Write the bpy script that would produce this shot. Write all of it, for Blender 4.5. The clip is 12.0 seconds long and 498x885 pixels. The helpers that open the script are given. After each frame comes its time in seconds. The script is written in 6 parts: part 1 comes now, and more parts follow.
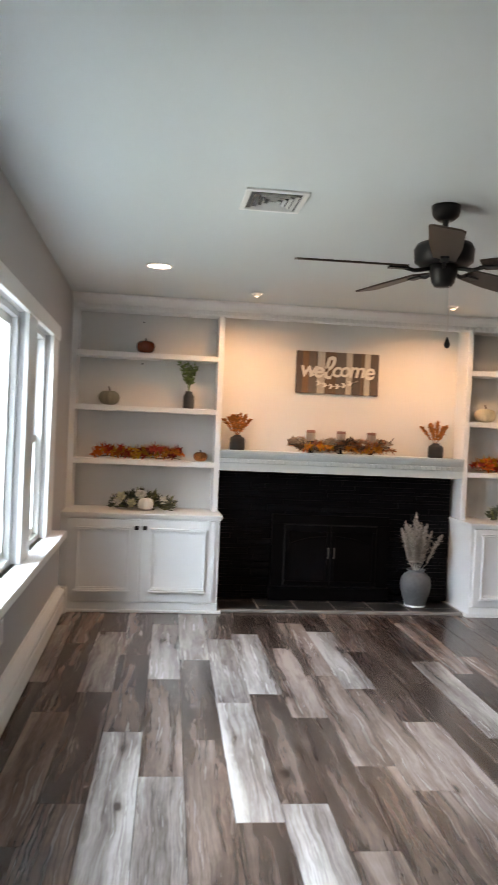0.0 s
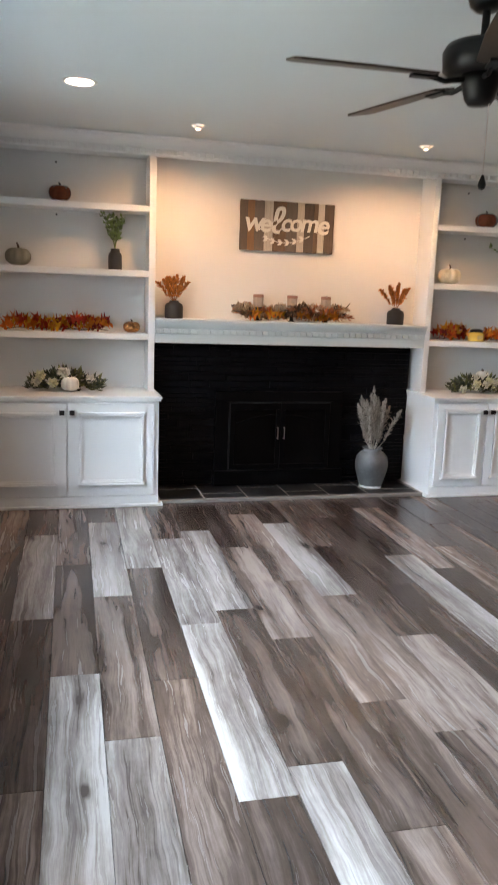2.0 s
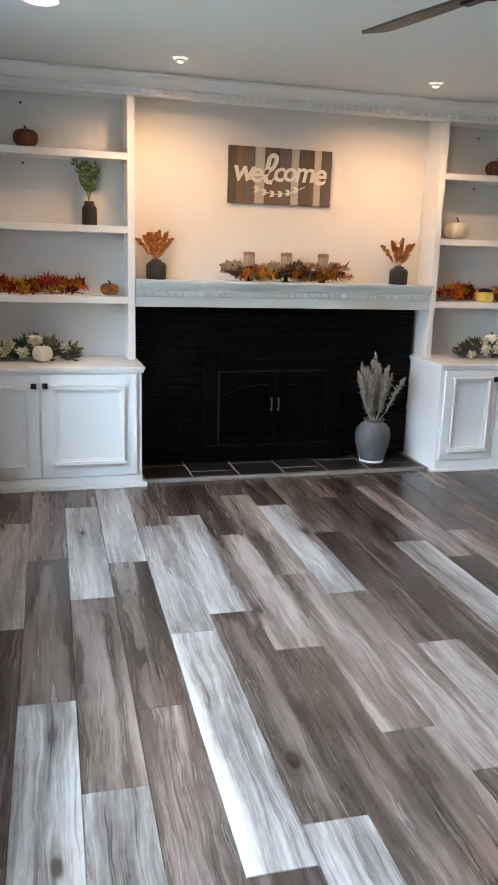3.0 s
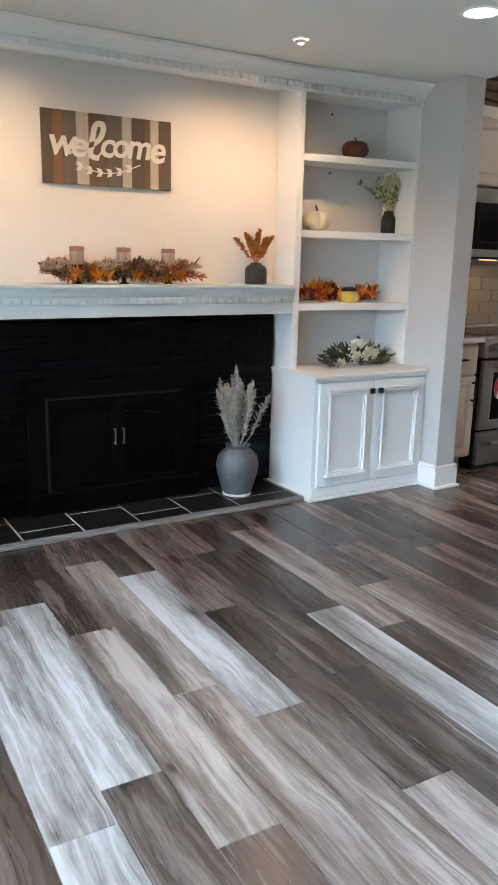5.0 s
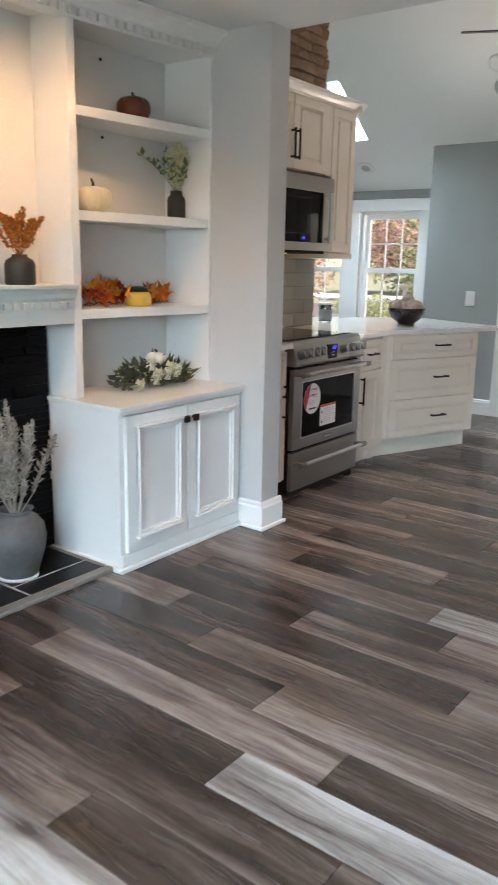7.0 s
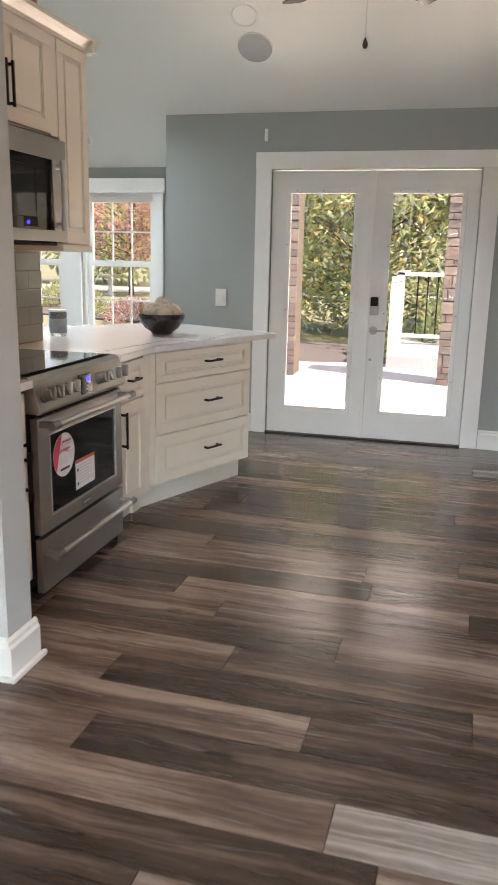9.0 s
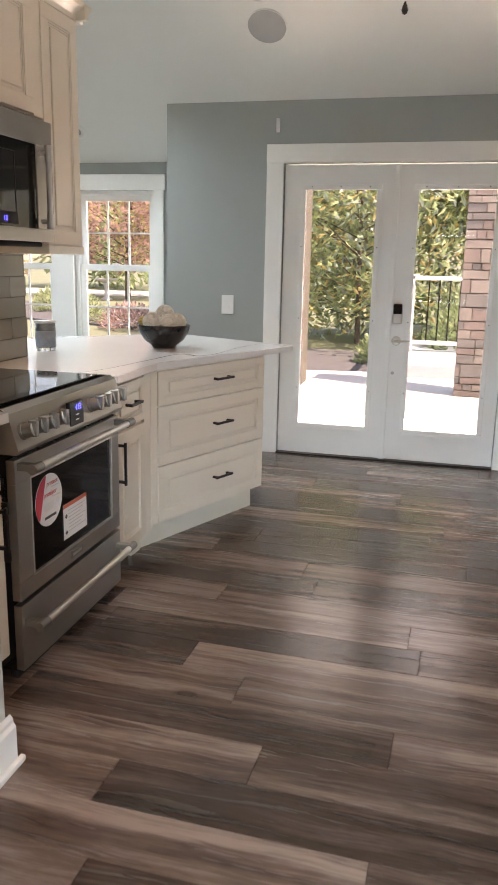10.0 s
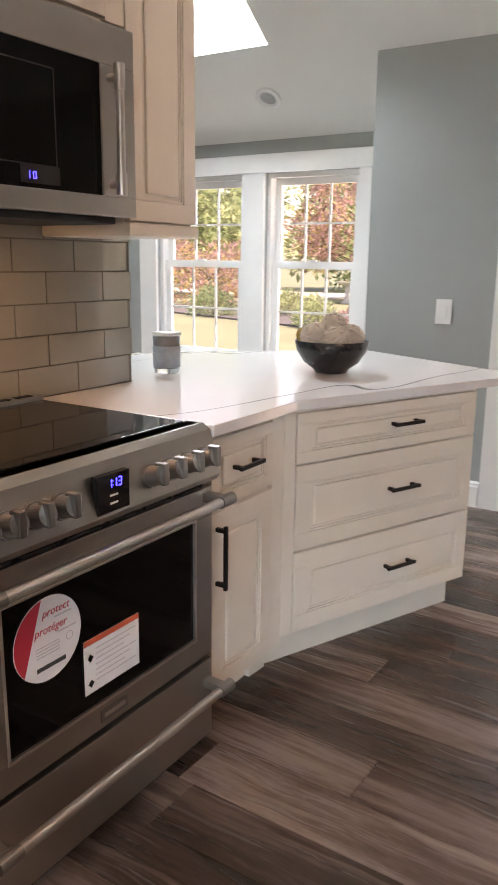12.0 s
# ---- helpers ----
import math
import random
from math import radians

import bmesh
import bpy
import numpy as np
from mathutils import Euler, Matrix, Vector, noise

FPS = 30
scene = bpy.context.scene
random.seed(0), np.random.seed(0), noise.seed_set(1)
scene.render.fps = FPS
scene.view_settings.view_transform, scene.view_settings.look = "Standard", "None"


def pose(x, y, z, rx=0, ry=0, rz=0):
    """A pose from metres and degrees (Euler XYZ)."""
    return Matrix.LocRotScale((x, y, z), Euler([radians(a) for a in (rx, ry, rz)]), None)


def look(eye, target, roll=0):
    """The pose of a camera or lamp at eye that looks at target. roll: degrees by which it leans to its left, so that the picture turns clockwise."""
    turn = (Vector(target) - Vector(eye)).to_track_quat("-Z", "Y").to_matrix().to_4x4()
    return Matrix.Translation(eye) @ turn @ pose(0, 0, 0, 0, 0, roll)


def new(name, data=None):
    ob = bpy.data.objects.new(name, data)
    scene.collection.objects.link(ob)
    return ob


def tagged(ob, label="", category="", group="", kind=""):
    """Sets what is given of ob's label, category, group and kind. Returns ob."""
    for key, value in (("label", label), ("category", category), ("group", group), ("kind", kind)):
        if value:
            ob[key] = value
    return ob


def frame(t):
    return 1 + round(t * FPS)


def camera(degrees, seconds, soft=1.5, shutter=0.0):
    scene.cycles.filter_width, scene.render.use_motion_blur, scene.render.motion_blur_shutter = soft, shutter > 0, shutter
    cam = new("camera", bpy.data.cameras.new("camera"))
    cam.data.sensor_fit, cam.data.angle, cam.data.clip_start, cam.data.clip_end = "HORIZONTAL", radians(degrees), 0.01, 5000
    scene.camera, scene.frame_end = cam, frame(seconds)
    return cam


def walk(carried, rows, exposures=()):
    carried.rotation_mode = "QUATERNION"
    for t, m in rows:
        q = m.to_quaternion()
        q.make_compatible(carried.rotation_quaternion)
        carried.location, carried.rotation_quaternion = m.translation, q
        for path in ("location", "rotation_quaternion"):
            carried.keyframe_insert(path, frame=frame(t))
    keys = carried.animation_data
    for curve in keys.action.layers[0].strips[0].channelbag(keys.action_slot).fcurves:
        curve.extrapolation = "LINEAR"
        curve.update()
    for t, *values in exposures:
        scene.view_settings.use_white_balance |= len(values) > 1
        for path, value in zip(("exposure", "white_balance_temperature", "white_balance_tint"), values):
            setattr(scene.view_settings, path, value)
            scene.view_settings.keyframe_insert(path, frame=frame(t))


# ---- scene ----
cam = camera(35.8, 12.0, shutter=0.35)
PATH = [
    (0, (0.009, 0.177, 1.398), (0.255, 2.162, 1.374), 2.5),
    (0.5, (-0.03, 0.39, 1.398), (0.421, 2.339, 1.407), 2.4),
    (1, (-0.061, 0.591, 1.422), (0.43, 2.529, 1.466), 2.4),
    (1.5, (-0.103, 0.786, 1.402), (0.394, 2.718, 1.265), 2.3),
    (2, (-0.145, 0.985, 1.423), (0.347, 2.888, 1.053), 2.1),
    (2.5, (-0.103, 1.197, 1.421), (0.389, 3.081, 0.964), 2.0),
    (2.7, (-0.074, 1.301, 1.415), (0.424, 3.182, 0.952), 1.9),
    (4.3, (-0.081, 2.097, 1.417), (0.753, 3.852, 0.943), 1.4),
    (4.5, (-0.048, 2.227, 1.417), (0.838, 3.957, 0.948), 1.4),
    (5, (-0.04, 2.519, 1.411), (0.971, 4.18, 0.944), 1.3),
    (5.5, (-0.046, 2.81, 1.408), (1.093, 4.388, 0.948), 1.3),
    (6, (0.042, 3.102, 1.383), (1.315, 4.573, 0.918), 1.2),
    (6.5, (0.172, 3.409, 1.365), (1.595, 4.737, 0.908), 1.3),
    (7, (0.286, 3.716, 1.364), (1.856, 4.869, 0.911), 1.1),
    (7.5, (0.506, 3.989, 1.333), (2.205, 4.947, 0.887), 0.8),
    (7.7, (0.605, 4.098, 1.362), (2.346, 4.97, 0.908), 0.9),
    (9.3, (1.543, 4.683, 1.4), (3.437, 5.134, 0.939), 1.3),
    (9.5, (1.652, 4.737, 1.387), (3.548, 5.18, 0.93), 1.3),
    (10, (1.909, 4.84, 1.395), (3.796, 5.317, 0.936), 1.2),
    (10.5, (2.228, 4.864, 1.374), (4.088, 5.437, 0.913), 1.2),
    (11, (2.558, 4.891, 1.376), (4.37, 5.6, 0.916), 1.1),
    (11.5, (2.911, 4.952, 1.364), (4.651, 5.824, 0.903), 0.9),
    (12, (3.201, 5.001, 1.344), (4.843, 6.045, 0.884), 0.7),
]
EXPOSURE = ((0.0, 0.92, 8500, 33), (2.0, 0.98, 8000, 31), (4.5, 1.1, 7150, 23), (5.5, 1.12, 7150, 23), (6.8, 1.12, 7450, 23), (7.5, 1.17, 8000, 27), (9.5, 1.2, 8600, 28), (12.0, 1.32, 8800, 34))
walk(cam, [(t, look(eye, target, roll)) for t, eye, target, roll in PATH], EXPOSURE)

# ---- light ----
world = bpy.data.worlds.new("sky")
scene.world = world
world.use_nodes = True
wn = world.node_tree
sky = wn.nodes.new("ShaderNodeTexSky")
sky.sky_type = "NISHITA"
sky.sun_disc = False
SUN_EL, SUN_AZ = radians(58), radians(205)
sky.sun_elevation, sky.sun_rotation = SUN_EL, SUN_AZ
wn.nodes["Background"].inputs["Strength"].default_value = 0.15
wn.links.new(sky.outputs[0], wn.nodes["Background"].inputs["Color"])

sun = new("sun", bpy.data.lights.new("sun", "SUN"))
sun.data.energy, sun.data.angle, sun.data.color = 5.0, radians(0.5), (1.0, 0.95, 0.87)
sun_from = Vector((math.sin(SUN_AZ) * math.cos(SUN_EL), math.cos(SUN_AZ) * math.cos(SUN_EL), math.sin(SUN_EL)))
sun.matrix_basis = look(sun_from * 30, (0, 0, 0))


def area(name, eye, target, w, h, power, color):
    lamp = new(name, bpy.data.lights.new(name, "AREA"))
    lamp.data.shape, lamp.data.size, lamp.data.size_y = "RECTANGLE", w, h
    lamp.data.energy, lamp.data.color = power, color
    lamp.matrix_basis = look(eye, target)
    return lamp


DAY = (0.74, 0.89, 1.0)
area("daylight_living_window", (-2.95, 3.25, 2.95), (0.6, 3.25, 0.3), 4.4, 2.5, 720, (0.46, 0.77, 1.0))
area("daylight_lawn_bounce", (-3.6, 3.1, -0.1), (0.9, 3.0, 2.44), 4.2, 1.8, 84, (0.66, 0.91, 0.98))
area("daylight_french_door", (10.6, 5.25, 3.55), (5.0, 5.25, 2.0), 2.4, 2.0, 14.52, (0.97, 0.98, 1.0))
area("daylight_patio_bounce", (8.55, 5.25, -0.04), (8.55, 5.25, 3.0), 1.5, 1.5, 99, (1.0, 0.98, 0.94))
area("daylight_nook_window", (9.3, 8.0, 3.0), (6.4, 7.6, 0.4), 1.8, 1.1, 64, (0.52, 0.80, 1.0))
area("daylight_skylight", (7.03, 7.95, 2.97), (6.6, 7.0, 0), 0.55, 0.7, 45, (0.52, 0.80, 1.0))


def spot_lamp(name, eye, target, power, angle, color, radius=0.04, blend=0.6):
    lamp = new(name, bpy.data.lights.new(name, "SPOT"))
    lamp.data.energy, lamp.data.color, lamp.data.shadow_soft_size = power, color, radius
    lamp.data.spot_size, lamp.data.spot_blend = radians(angle), blend
    lamp.matrix_basis = look(eye, target)
    return lamp


WARM = (1.0, 0.69, 0.40)
SOFTW = (1.0, 0.78, 0.56)
CANS = ((0.0, 5.14), (2.63, 5.10), (-0.02, 1.93), (2.63, 1.93))
# unseen kitchen lights, added to warm and brighten the cabinets
ADDED_KCANS = ((4.55, 4.6), (4.55, 2.4), (6.3, 2.4))
for cx, cy in CANS:
    spot_lamp("can_lamp", (cx, cy, 2.425), (cx, cy, 0), 7, 135, SOFTW, 0.06, 0.9)
for cx in (0.73, 2.25):
    spot_lamp("accent_lamp", (cx, 5.885, 2.425), (cx * 0.9 + 0.149, 6.6, -0.1), 98, 140, WARM, 0.025, 1.0)

# ---- materials ----


def mat(name, color, rough=0.5, metal=0.0, vary=0.06, scale=6.0, fine=60.0, bump=0.0, stretch=(1, 1, 1), spec=0.5, coat=0.0, island=False):
    """Principled paint, stone or metal with cloudy and fine variation."""
    m = bpy.data.materials.new(name)
    m.use_nodes = True
    t = m.node_tree
    n, l = t.nodes, t.links
    b = n["Principled BSDF"]
    b.inputs["Metallic"].default_value = metal
    b.inputs["Specular IOR Level"].default_value = spec
    b.inputs["Coat Weight"].default_value = coat
    co = n.new("ShaderNodeTexCoord")
    mp = n.new("ShaderNodeMapping")
    mp.inputs["Scale"].default_value = stretch
    l.new(co.outputs["Object"], mp.inputs["Vector"])
    big = n.new("ShaderNodeTexNoise")
    big.inputs["Scale"].default_value, big.inputs["Detail"].default_value = scale, 4
    small = n.new("ShaderNodeTexNoise")
    small.inputs["Scale"].default_value, small.inputs["Detail"].default_value = fine, 3
    l.new(mp.outputs[0], big.inputs["Vector"])
    l.new(mp.outputs[0], small.inputs["Vector"])
    mix = n.new("ShaderNodeMix")
    mix.data_type = "RGBA"
    lo = [max(0, c * (1 - vary * 1.6)) for c in color]
    hi = [min(1, c * (1 + vary * 1.6)) for c in color]
    mix.inputs["A"].default_value = (*lo, 1)
    mix.inputs["B"].default_value = (*hi, 1)
    add = n.new("ShaderNodeMath")
    add.operation = "MULTIPLY_ADD"
    add.inputs[1].default_value = 0.35
    l.new(small.outputs["Fac"], add.inputs[0])
    sub = n.new("ShaderNodeMath")
    sub.operation = "MULTIPLY"
    sub.inputs[1].default_value = 0.65
    l.new(big.outputs["Fac"], sub.inputs[0])
    l.new(sub.outputs[0], add.inputs[2])
    last = add.outputs[0]
    if island:
        geo = n.new("ShaderNodeNewGeometry")
        k = n.new("ShaderNodeMath")
        k.operation = "MULTIPLY_ADD"
        k.inputs[1].default_value, k.inputs[2].default_value = 0.9, -0.45
        l.new(geo.outputs["Random Per Island"], k.inputs[0])
        s = n.new("ShaderNodeMath")
        l.new(last, s.inputs[0])
        l.new(k.outputs[0], s.inputs[1])
        last = s.outputs[0]
    l.new(last, mix.inputs["Factor"])
    l.new(mix.outputs["Result"], b.inputs["Base Color"])
    r = n.new("ShaderNodeMapRange")
    r.inputs["To Min"].default_value, r.inputs["To Max"].default_value = max(0.02, rough * 0.85), min(1, rough * 1.15)
    l.new(big.outputs["Fac"], r.inputs["Value"])
    l.new(r.outputs[0], b.inputs["Roughness"])
    if bump:
        bp = n.new("ShaderNodeBump")
        bp.inputs["Strength"].default_value, bp.inputs["Distance"].default_value = bump, 0.004
        l.new(small.outputs["Fac"], bp.inputs["Height"])
        l.new(bp.outputs[0], b.inputs["Normal"])
    return m


def glow(name, color, strength):
    m = bpy.data.materials.new(name)
    m.use_nodes = True
    b = m.node_tree.nodes["Principled BSDF"]
    b.inputs["Base Color"].default_value = (*color, 1)
    b.inputs["Emission Color"].default_value = (*color, 1)
    b.inputs["Emission Strength"].default_value = strength
    return m


def glass_mat(name, tint=(1, 1, 1), rough=0.0):
    m = bpy.data.materials.new(name)
    m.use_nodes = True
    b = m.node_tree.nodes["Principled BSDF"]
    b.inputs["Base Color"].default_value = (*tint, 1)
    b.inputs["Roughness"].default_value = rough
    b.inputs["Transmission Weight"].default_value = 1
    b.inputs["IOR"].default_value = 1.45
    return m


def plank_mat(name, dark, mid, light, bias, streak=0.35):
    """Vinyl plank: flowing heartwood bands, fine fibre, thin checks, knots and a plank to plank shift."""
    m = bpy.data.materials.new(name)
    m.use_nodes = True
    t = m.node_tree
    n, l = t.nodes, t.links
    b = n["Principled BSDF"]
    co = n.new("ShaderNodeTexCoord")
    info = n.new("ShaderNodeObjectInfo")
    comb = n.new("ShaderNodeCombineXYZ")
    for k, f in (("X", 37.0), ("Y", 91.0), ("Z", 53.0)):
        mm = n.new("ShaderNodeMath")
        mm.operation = "MULTIPLY"
        mm.inputs[1].default_value = f
        l.new(info.outputs["Random"], mm.inputs[0])
        l.new(mm.outputs[0], comb.inputs[k])
    off = n.new("ShaderNodeVectorMath")
    off.operation = "ADD"
    l.new(co.outputs["Object"], off.inputs[0])
    l.new(comb.outputs[0], off.inputs[1])

    def noise(src, sx, sy, detail, rough=0.55, dist=0.0):
        mp = n.new("ShaderNodeMapping")
        mp.inputs["Scale"].default_value = (sx, sy, 1)
        l.new(src, mp.inputs["Vector"])
        z = n.new("ShaderNodeTexNoise")
        z.inputs["Scale"].default_value, z.inputs["Detail"].default_value = 1.0, detail
        z.inputs["Roughness"].default_value, z.inputs["Distortion"].default_value = rough, dist
        l.new(mp.outputs[0], z.inputs["Vector"])
        return z

    def ramped(src, lo, hi, to0, to1):
        r = n.new("ShaderNodeMapRange")
        r.interpolation_type = "SMOOTHSTEP"
        for key, v in (("From Min", lo), ("From Max", hi), ("To Min", to0), ("To Max", to1)):
            r.inputs[key].default_value = v
        l.new(src, r.inputs["Value"])
        return r.outputs[0]

    def madd(src, f, prev=None, const=0.0):
        q = n.new("ShaderNodeMath")
        q.operation = "MULTIPLY_ADD"
        l.new(src, q.inputs[0])
        q.inputs[1].default_value = f
        if prev is None:
            q.inputs[2].default_value = const
        else:
            l.new(prev, q.inputs[2])
        return q.outputs[0]
    warp = noise(off.outputs[0], 7.0, 2.6, 2)
    bend = n.new("ShaderNodeVectorMath")
    bend.operation = "MULTIPLY_ADD"
    bend.inputs[1].default_value = (0.062, 0.05, 0)
    l.new(warp.outputs["Color"], bend.inputs[0])
    l.new(off.outputs[0], bend.inputs[2])
    flow = bend.outputs[0]
    band = noise(flow, 11, 0.9, 2, 0.5)
    grain = noise(flow, 46, 1.6, 4, 0.6)
    fibre = noise(flow, 210, 9, 3)
    check = noise(flow, 60, 1.4, 3, 0.5, 0.4)
    fleck = noise(off.outputs[0], 60, 16, 4, 0.65)
    km = n.new("ShaderNodeMapping")
    km.inputs["Scale"].default_value = (5.5, 2.2, 1)
    l.new(flow, km.inputs["Vector"])
    knot = n.new("ShaderNodeTexVoronoi")
    knot.inputs["Scale"].default_value = 1.0
    l.new(km.outputs[0], knot.inputs["Vector"])
    s = madd(ramped(band.outputs["Fac"], 0.26, 0.74, 0.0, 1.0), 0.66, None, -0.55 + bias)
    side = n.new("ShaderNodeMath")
    side.operation = "FRACT"
    l.new(madd(info.outputs["Random"], 7.31), side.inputs[0])
    across = n.new("ShaderNodeSeparateXYZ")
    l.new(co.outputs["Object"], across.inputs[0])
    wob = madd(warp.outputs["Fac"], 0.7, madd(across.outputs["X"], 5.49, None, -0.85))
    edge = n.new("ShaderNodeMath")
    edge.operation = "MULTIPLY"
    l.new(wob, edge.inputs[0])
    l.new(madd(side.outputs[0], 2.0, None, -1.0), edge.inputs[1])
    s = madd(edge.outputs[0], streak, s)
    s = madd(ramped(grain.outputs["Fac"], 0.22, 0.78, 0.0, 1.0), 0.48, s)
    s = madd(fibre.outputs["Fac"], 0.42, s)
    s = madd(fleck.outputs["Fac"], 0.42, s)
    s = madd(info.outputs["Random"], 0.16, s)
    s = madd(ramped(knot.outputs["Distance"], 0.03, 0.11, -0.65, 0.0), 1.0, s)
    s = madd(ramped(knot.outputs["Distance"], 0.06, 0.26, -0.22, 0.0), 1.0, s)
    s = madd(ramped(check.outputs["Fac"], 0.60, 0.68, 0.0, -0.24), 1.0, s)
    ramp = n.new("ShaderNodeValToRGB")
    e = ramp.color_ramp.elements
    e[0].position, e[0].color = 0.02, (*dark, 1)
    e[1].position, e[1].color = 1.0, (*light, 1)
    x = e.new(0.5)
    x.color = (*mid, 1)
    l.new(s, ramp.inputs["Fac"])
    l.new(ramp.outputs[0], b.inputs["Base Color"])
    b.inputs["Coat Weight"].default_value, b.inputs["Coat Roughness"].default_value = 0.12, 0.16
    l.new(ramped(grain.outputs["Fac"], 0.2, 0.8, 0.30, 0.19), b.inputs["Roughness"])
    bp = n.new("ShaderNodeBump")
    bp.inputs["Strength"].default_value, bp.inputs["Distance"].default_value = 0.04, 0.002
    hb = madd(grain.outputs["Fac"], 0.6)
    hb = madd(fibre.outputs["Fac"], 0.5, hb)
    l.new(hb, bp.inputs["Height"])
    l.new(bp.outputs[0], b.inputs["Normal"])
    return m


def leaf_mat(name, color, rough=0.6, vary=0.35):
    """Leaf surface that also lets light through."""
    m = mat(name, color, rough, vary=vary, scale=1.2, fine=14, island=True)
    n, l = m.node_tree.nodes, m.node_tree.links
    tr = n.new("ShaderNodeBsdfTranslucent")
    l.new(n["Principled BSDF"].inputs["Base Color"].links[0].from_socket, tr.inputs["Color"])
    mx = n.new("ShaderNodeMixShader")
    mx.inputs["Fac"].default_value = 0.55
    l.new(n["Principled BSDF"].outputs[0], mx.inputs[1])
    l.new(tr.outputs[0], mx.inputs[2])
    l.new(mx.outputs[0], n["Material Output"].inputs["Surface"])
    return m


def marble_mat(name):
    m = mat(name, (0.80, 0.79, 0.78), 0.10, vary=0.03, scale=3, fine=30)
    t = m.node_tree
    n, l = t.nodes, t.links
    b = n["Principled BSDF"]
    co = n.new("ShaderNodeTexCoord")
    vein = None
    for turn, scale, wobble, width, amount in ((0.55, 0.42, 6.5, 0.0078, 0.85), (-0.35, 0.30, 8.0, 0.0045, 0.65)):
        mp = n.new("ShaderNodeMapping")
        mp.inputs["Rotation"].default_value = (0, 0, turn)
        mp.inputs["Scale"].default_value = (0.35, 1, 1)
        l.new(co.outputs["Object"], mp.inputs["Vector"])
        wv = n.new("ShaderNodeTexWave")
        wv.wave_profile, wv.bands_direction = "SAW", "Y"
        wv.inputs["Scale"].default_value, wv.inputs["Distortion"].default_value = scale, wobble
        wv.inputs["Detail"].default_value, wv.inputs["Detail Scale"].default_value = 3.0, 2.4
        l.new(mp.outputs[0], wv.inputs["Vector"])
        d = n.new("ShaderNodeMath")
        d.operation = "SUBTRACT"
        d.inputs[1].default_value = 0.5
        l.new(wv.outputs["Fac"], d.inputs[0])
        ab = n.new("ShaderNodeMath")
        ab.operation = "ABSOLUTE"
        l.new(d.outputs[0], ab.inputs[0])
        r = n.new("ShaderNodeMapRange")
        r.inputs["From Min"].default_value, r.inputs["From Max"].default_value = width * 0.3, width
        r.inputs["To Min"].default_value, r.inputs["To Max"].default_value = amount, 0.0
        l.new(ab.outputs[0], r.inputs["Value"])
        if vein is None:
            vein = r
        else:
            top = n.new("ShaderNodeMath")
            top.operation = "MAXIMUM"
            l.new(vein.outputs[0], top.inputs[0])
            l.new(r.outputs[0], top.inputs[1])
            vein = top
    r = vein
    mix = n.new("ShaderNodeMix")
    mix.data_type = "RGBA"
    old = b.inputs["Base Color"].links[0].from_socket
    l.new(old, mix.inputs["A"])
    mix.inputs["B"].default_value = (0.13, 0.12, 0.12, 1)
    l.new(r.outputs[0], mix.inputs["Factor"])
    l.new(mix.outputs["Result"], b.inputs["Base Color"])
    return m


M_WALL = mat("grey_wall_paint", (0.33, 0.355, 0.345), 0.6, vary=0.02, scale=2, fine=220, bump=0.08)
M_WALL_L = mat("warm_grey_wall_paint", (0.44, 0.43, 0.42), 0.6, vary=0.02, scale=2, fine=220, bump=0.08)
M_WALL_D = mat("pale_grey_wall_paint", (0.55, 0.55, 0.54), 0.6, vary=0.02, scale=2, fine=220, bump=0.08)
# white ceiling with the blue-green tint of daylight put into its colour
M_CEIL = mat("daylight_tinted_ceiling_paint", (0.66, 0.71, 0.71), 0.8, vary=0.015, scale=1.5, fine=180, bump=0.06)
M_VAULT = mat("vault_white_paint", (0.80, 0.81, 0.78), 0.8, vary=0.015, scale=1.5, fine=180, bump=0.06)
M_WHITE = mat("white_trim_paint", (0.80, 0.80, 0.78), 0.32, vary=0.015, scale=4, fine=120, bump=0.03)
M_BACK = mat("recess_wall_paint", (0.74, 0.71, 0.66), 0.55, vary=0.02, scale=2, fine=200, bump=0.05)
M_SHELFBACK = mat("shelf_back_paint", (0.70, 0.69, 0.66), 0.5, vary=0.02, scale=2, fine=160, bump=0.04)
M_CREAM = mat("cream_cabinet_paint", (0.78, 0.71, 0.61), 0.36, vary=0.02, scale=5, fine=140, bump=0.03)
M_BLACKSTONE = mat("black_painted_stone", (0.0020, 0.0022, 0.0028), 0.42, spec=0.12, vary=0.35, scale=9, fine=70, bump=0.5, island=True)
M_BLACKMETAL = mat("black_metal", (0.0018, 0.0018, 0.0021), 0.4, spec=0.09, vary=0.15, scale=9, fine=150, bump=0.05)
M_DARKGLASS = mat("dark_fire_glass", (0.0022, 0.002, 0.002), 0.22, vary=0.3, scale=5, fine=20, spec=0.10)
M_TILE = mat("slate_hearth_tile", (0.009, 0.009, 0.010), 0.4, spec=0.25, vary=0.3, scale=8, fine=60, bump=0.15)
M_GROUT = mat("light_grout", (0.46, 0.44, 0.41), 0.85, vary=0.1, scale=20, fine=200, bump=0.2)
M_EDGE = mat("grey_floor_trim", (0.20, 0.185, 0.17), 0.45, vary=0.15, scale=6, fine=60, stretch=(1, 12, 1))
M_STEEL = mat("brushed_steel", (0.46, 0.43, 0.40), 0.34, metal=1.0, vary=0.025, scale=2, fine=25, stretch=(1, 1, 18))
M_STEELD = mat("dark_brushed_steel", (0.34, 0.325, 0.31), 0.36, metal=1.0, vary=0.03, scale=2, fine=25, stretch=(1, 1, 18))
M_CHROME = mat("satin_nickel", (0.74, 0.71, 0.68), 0.30, metal=1.0, vary=0.04)
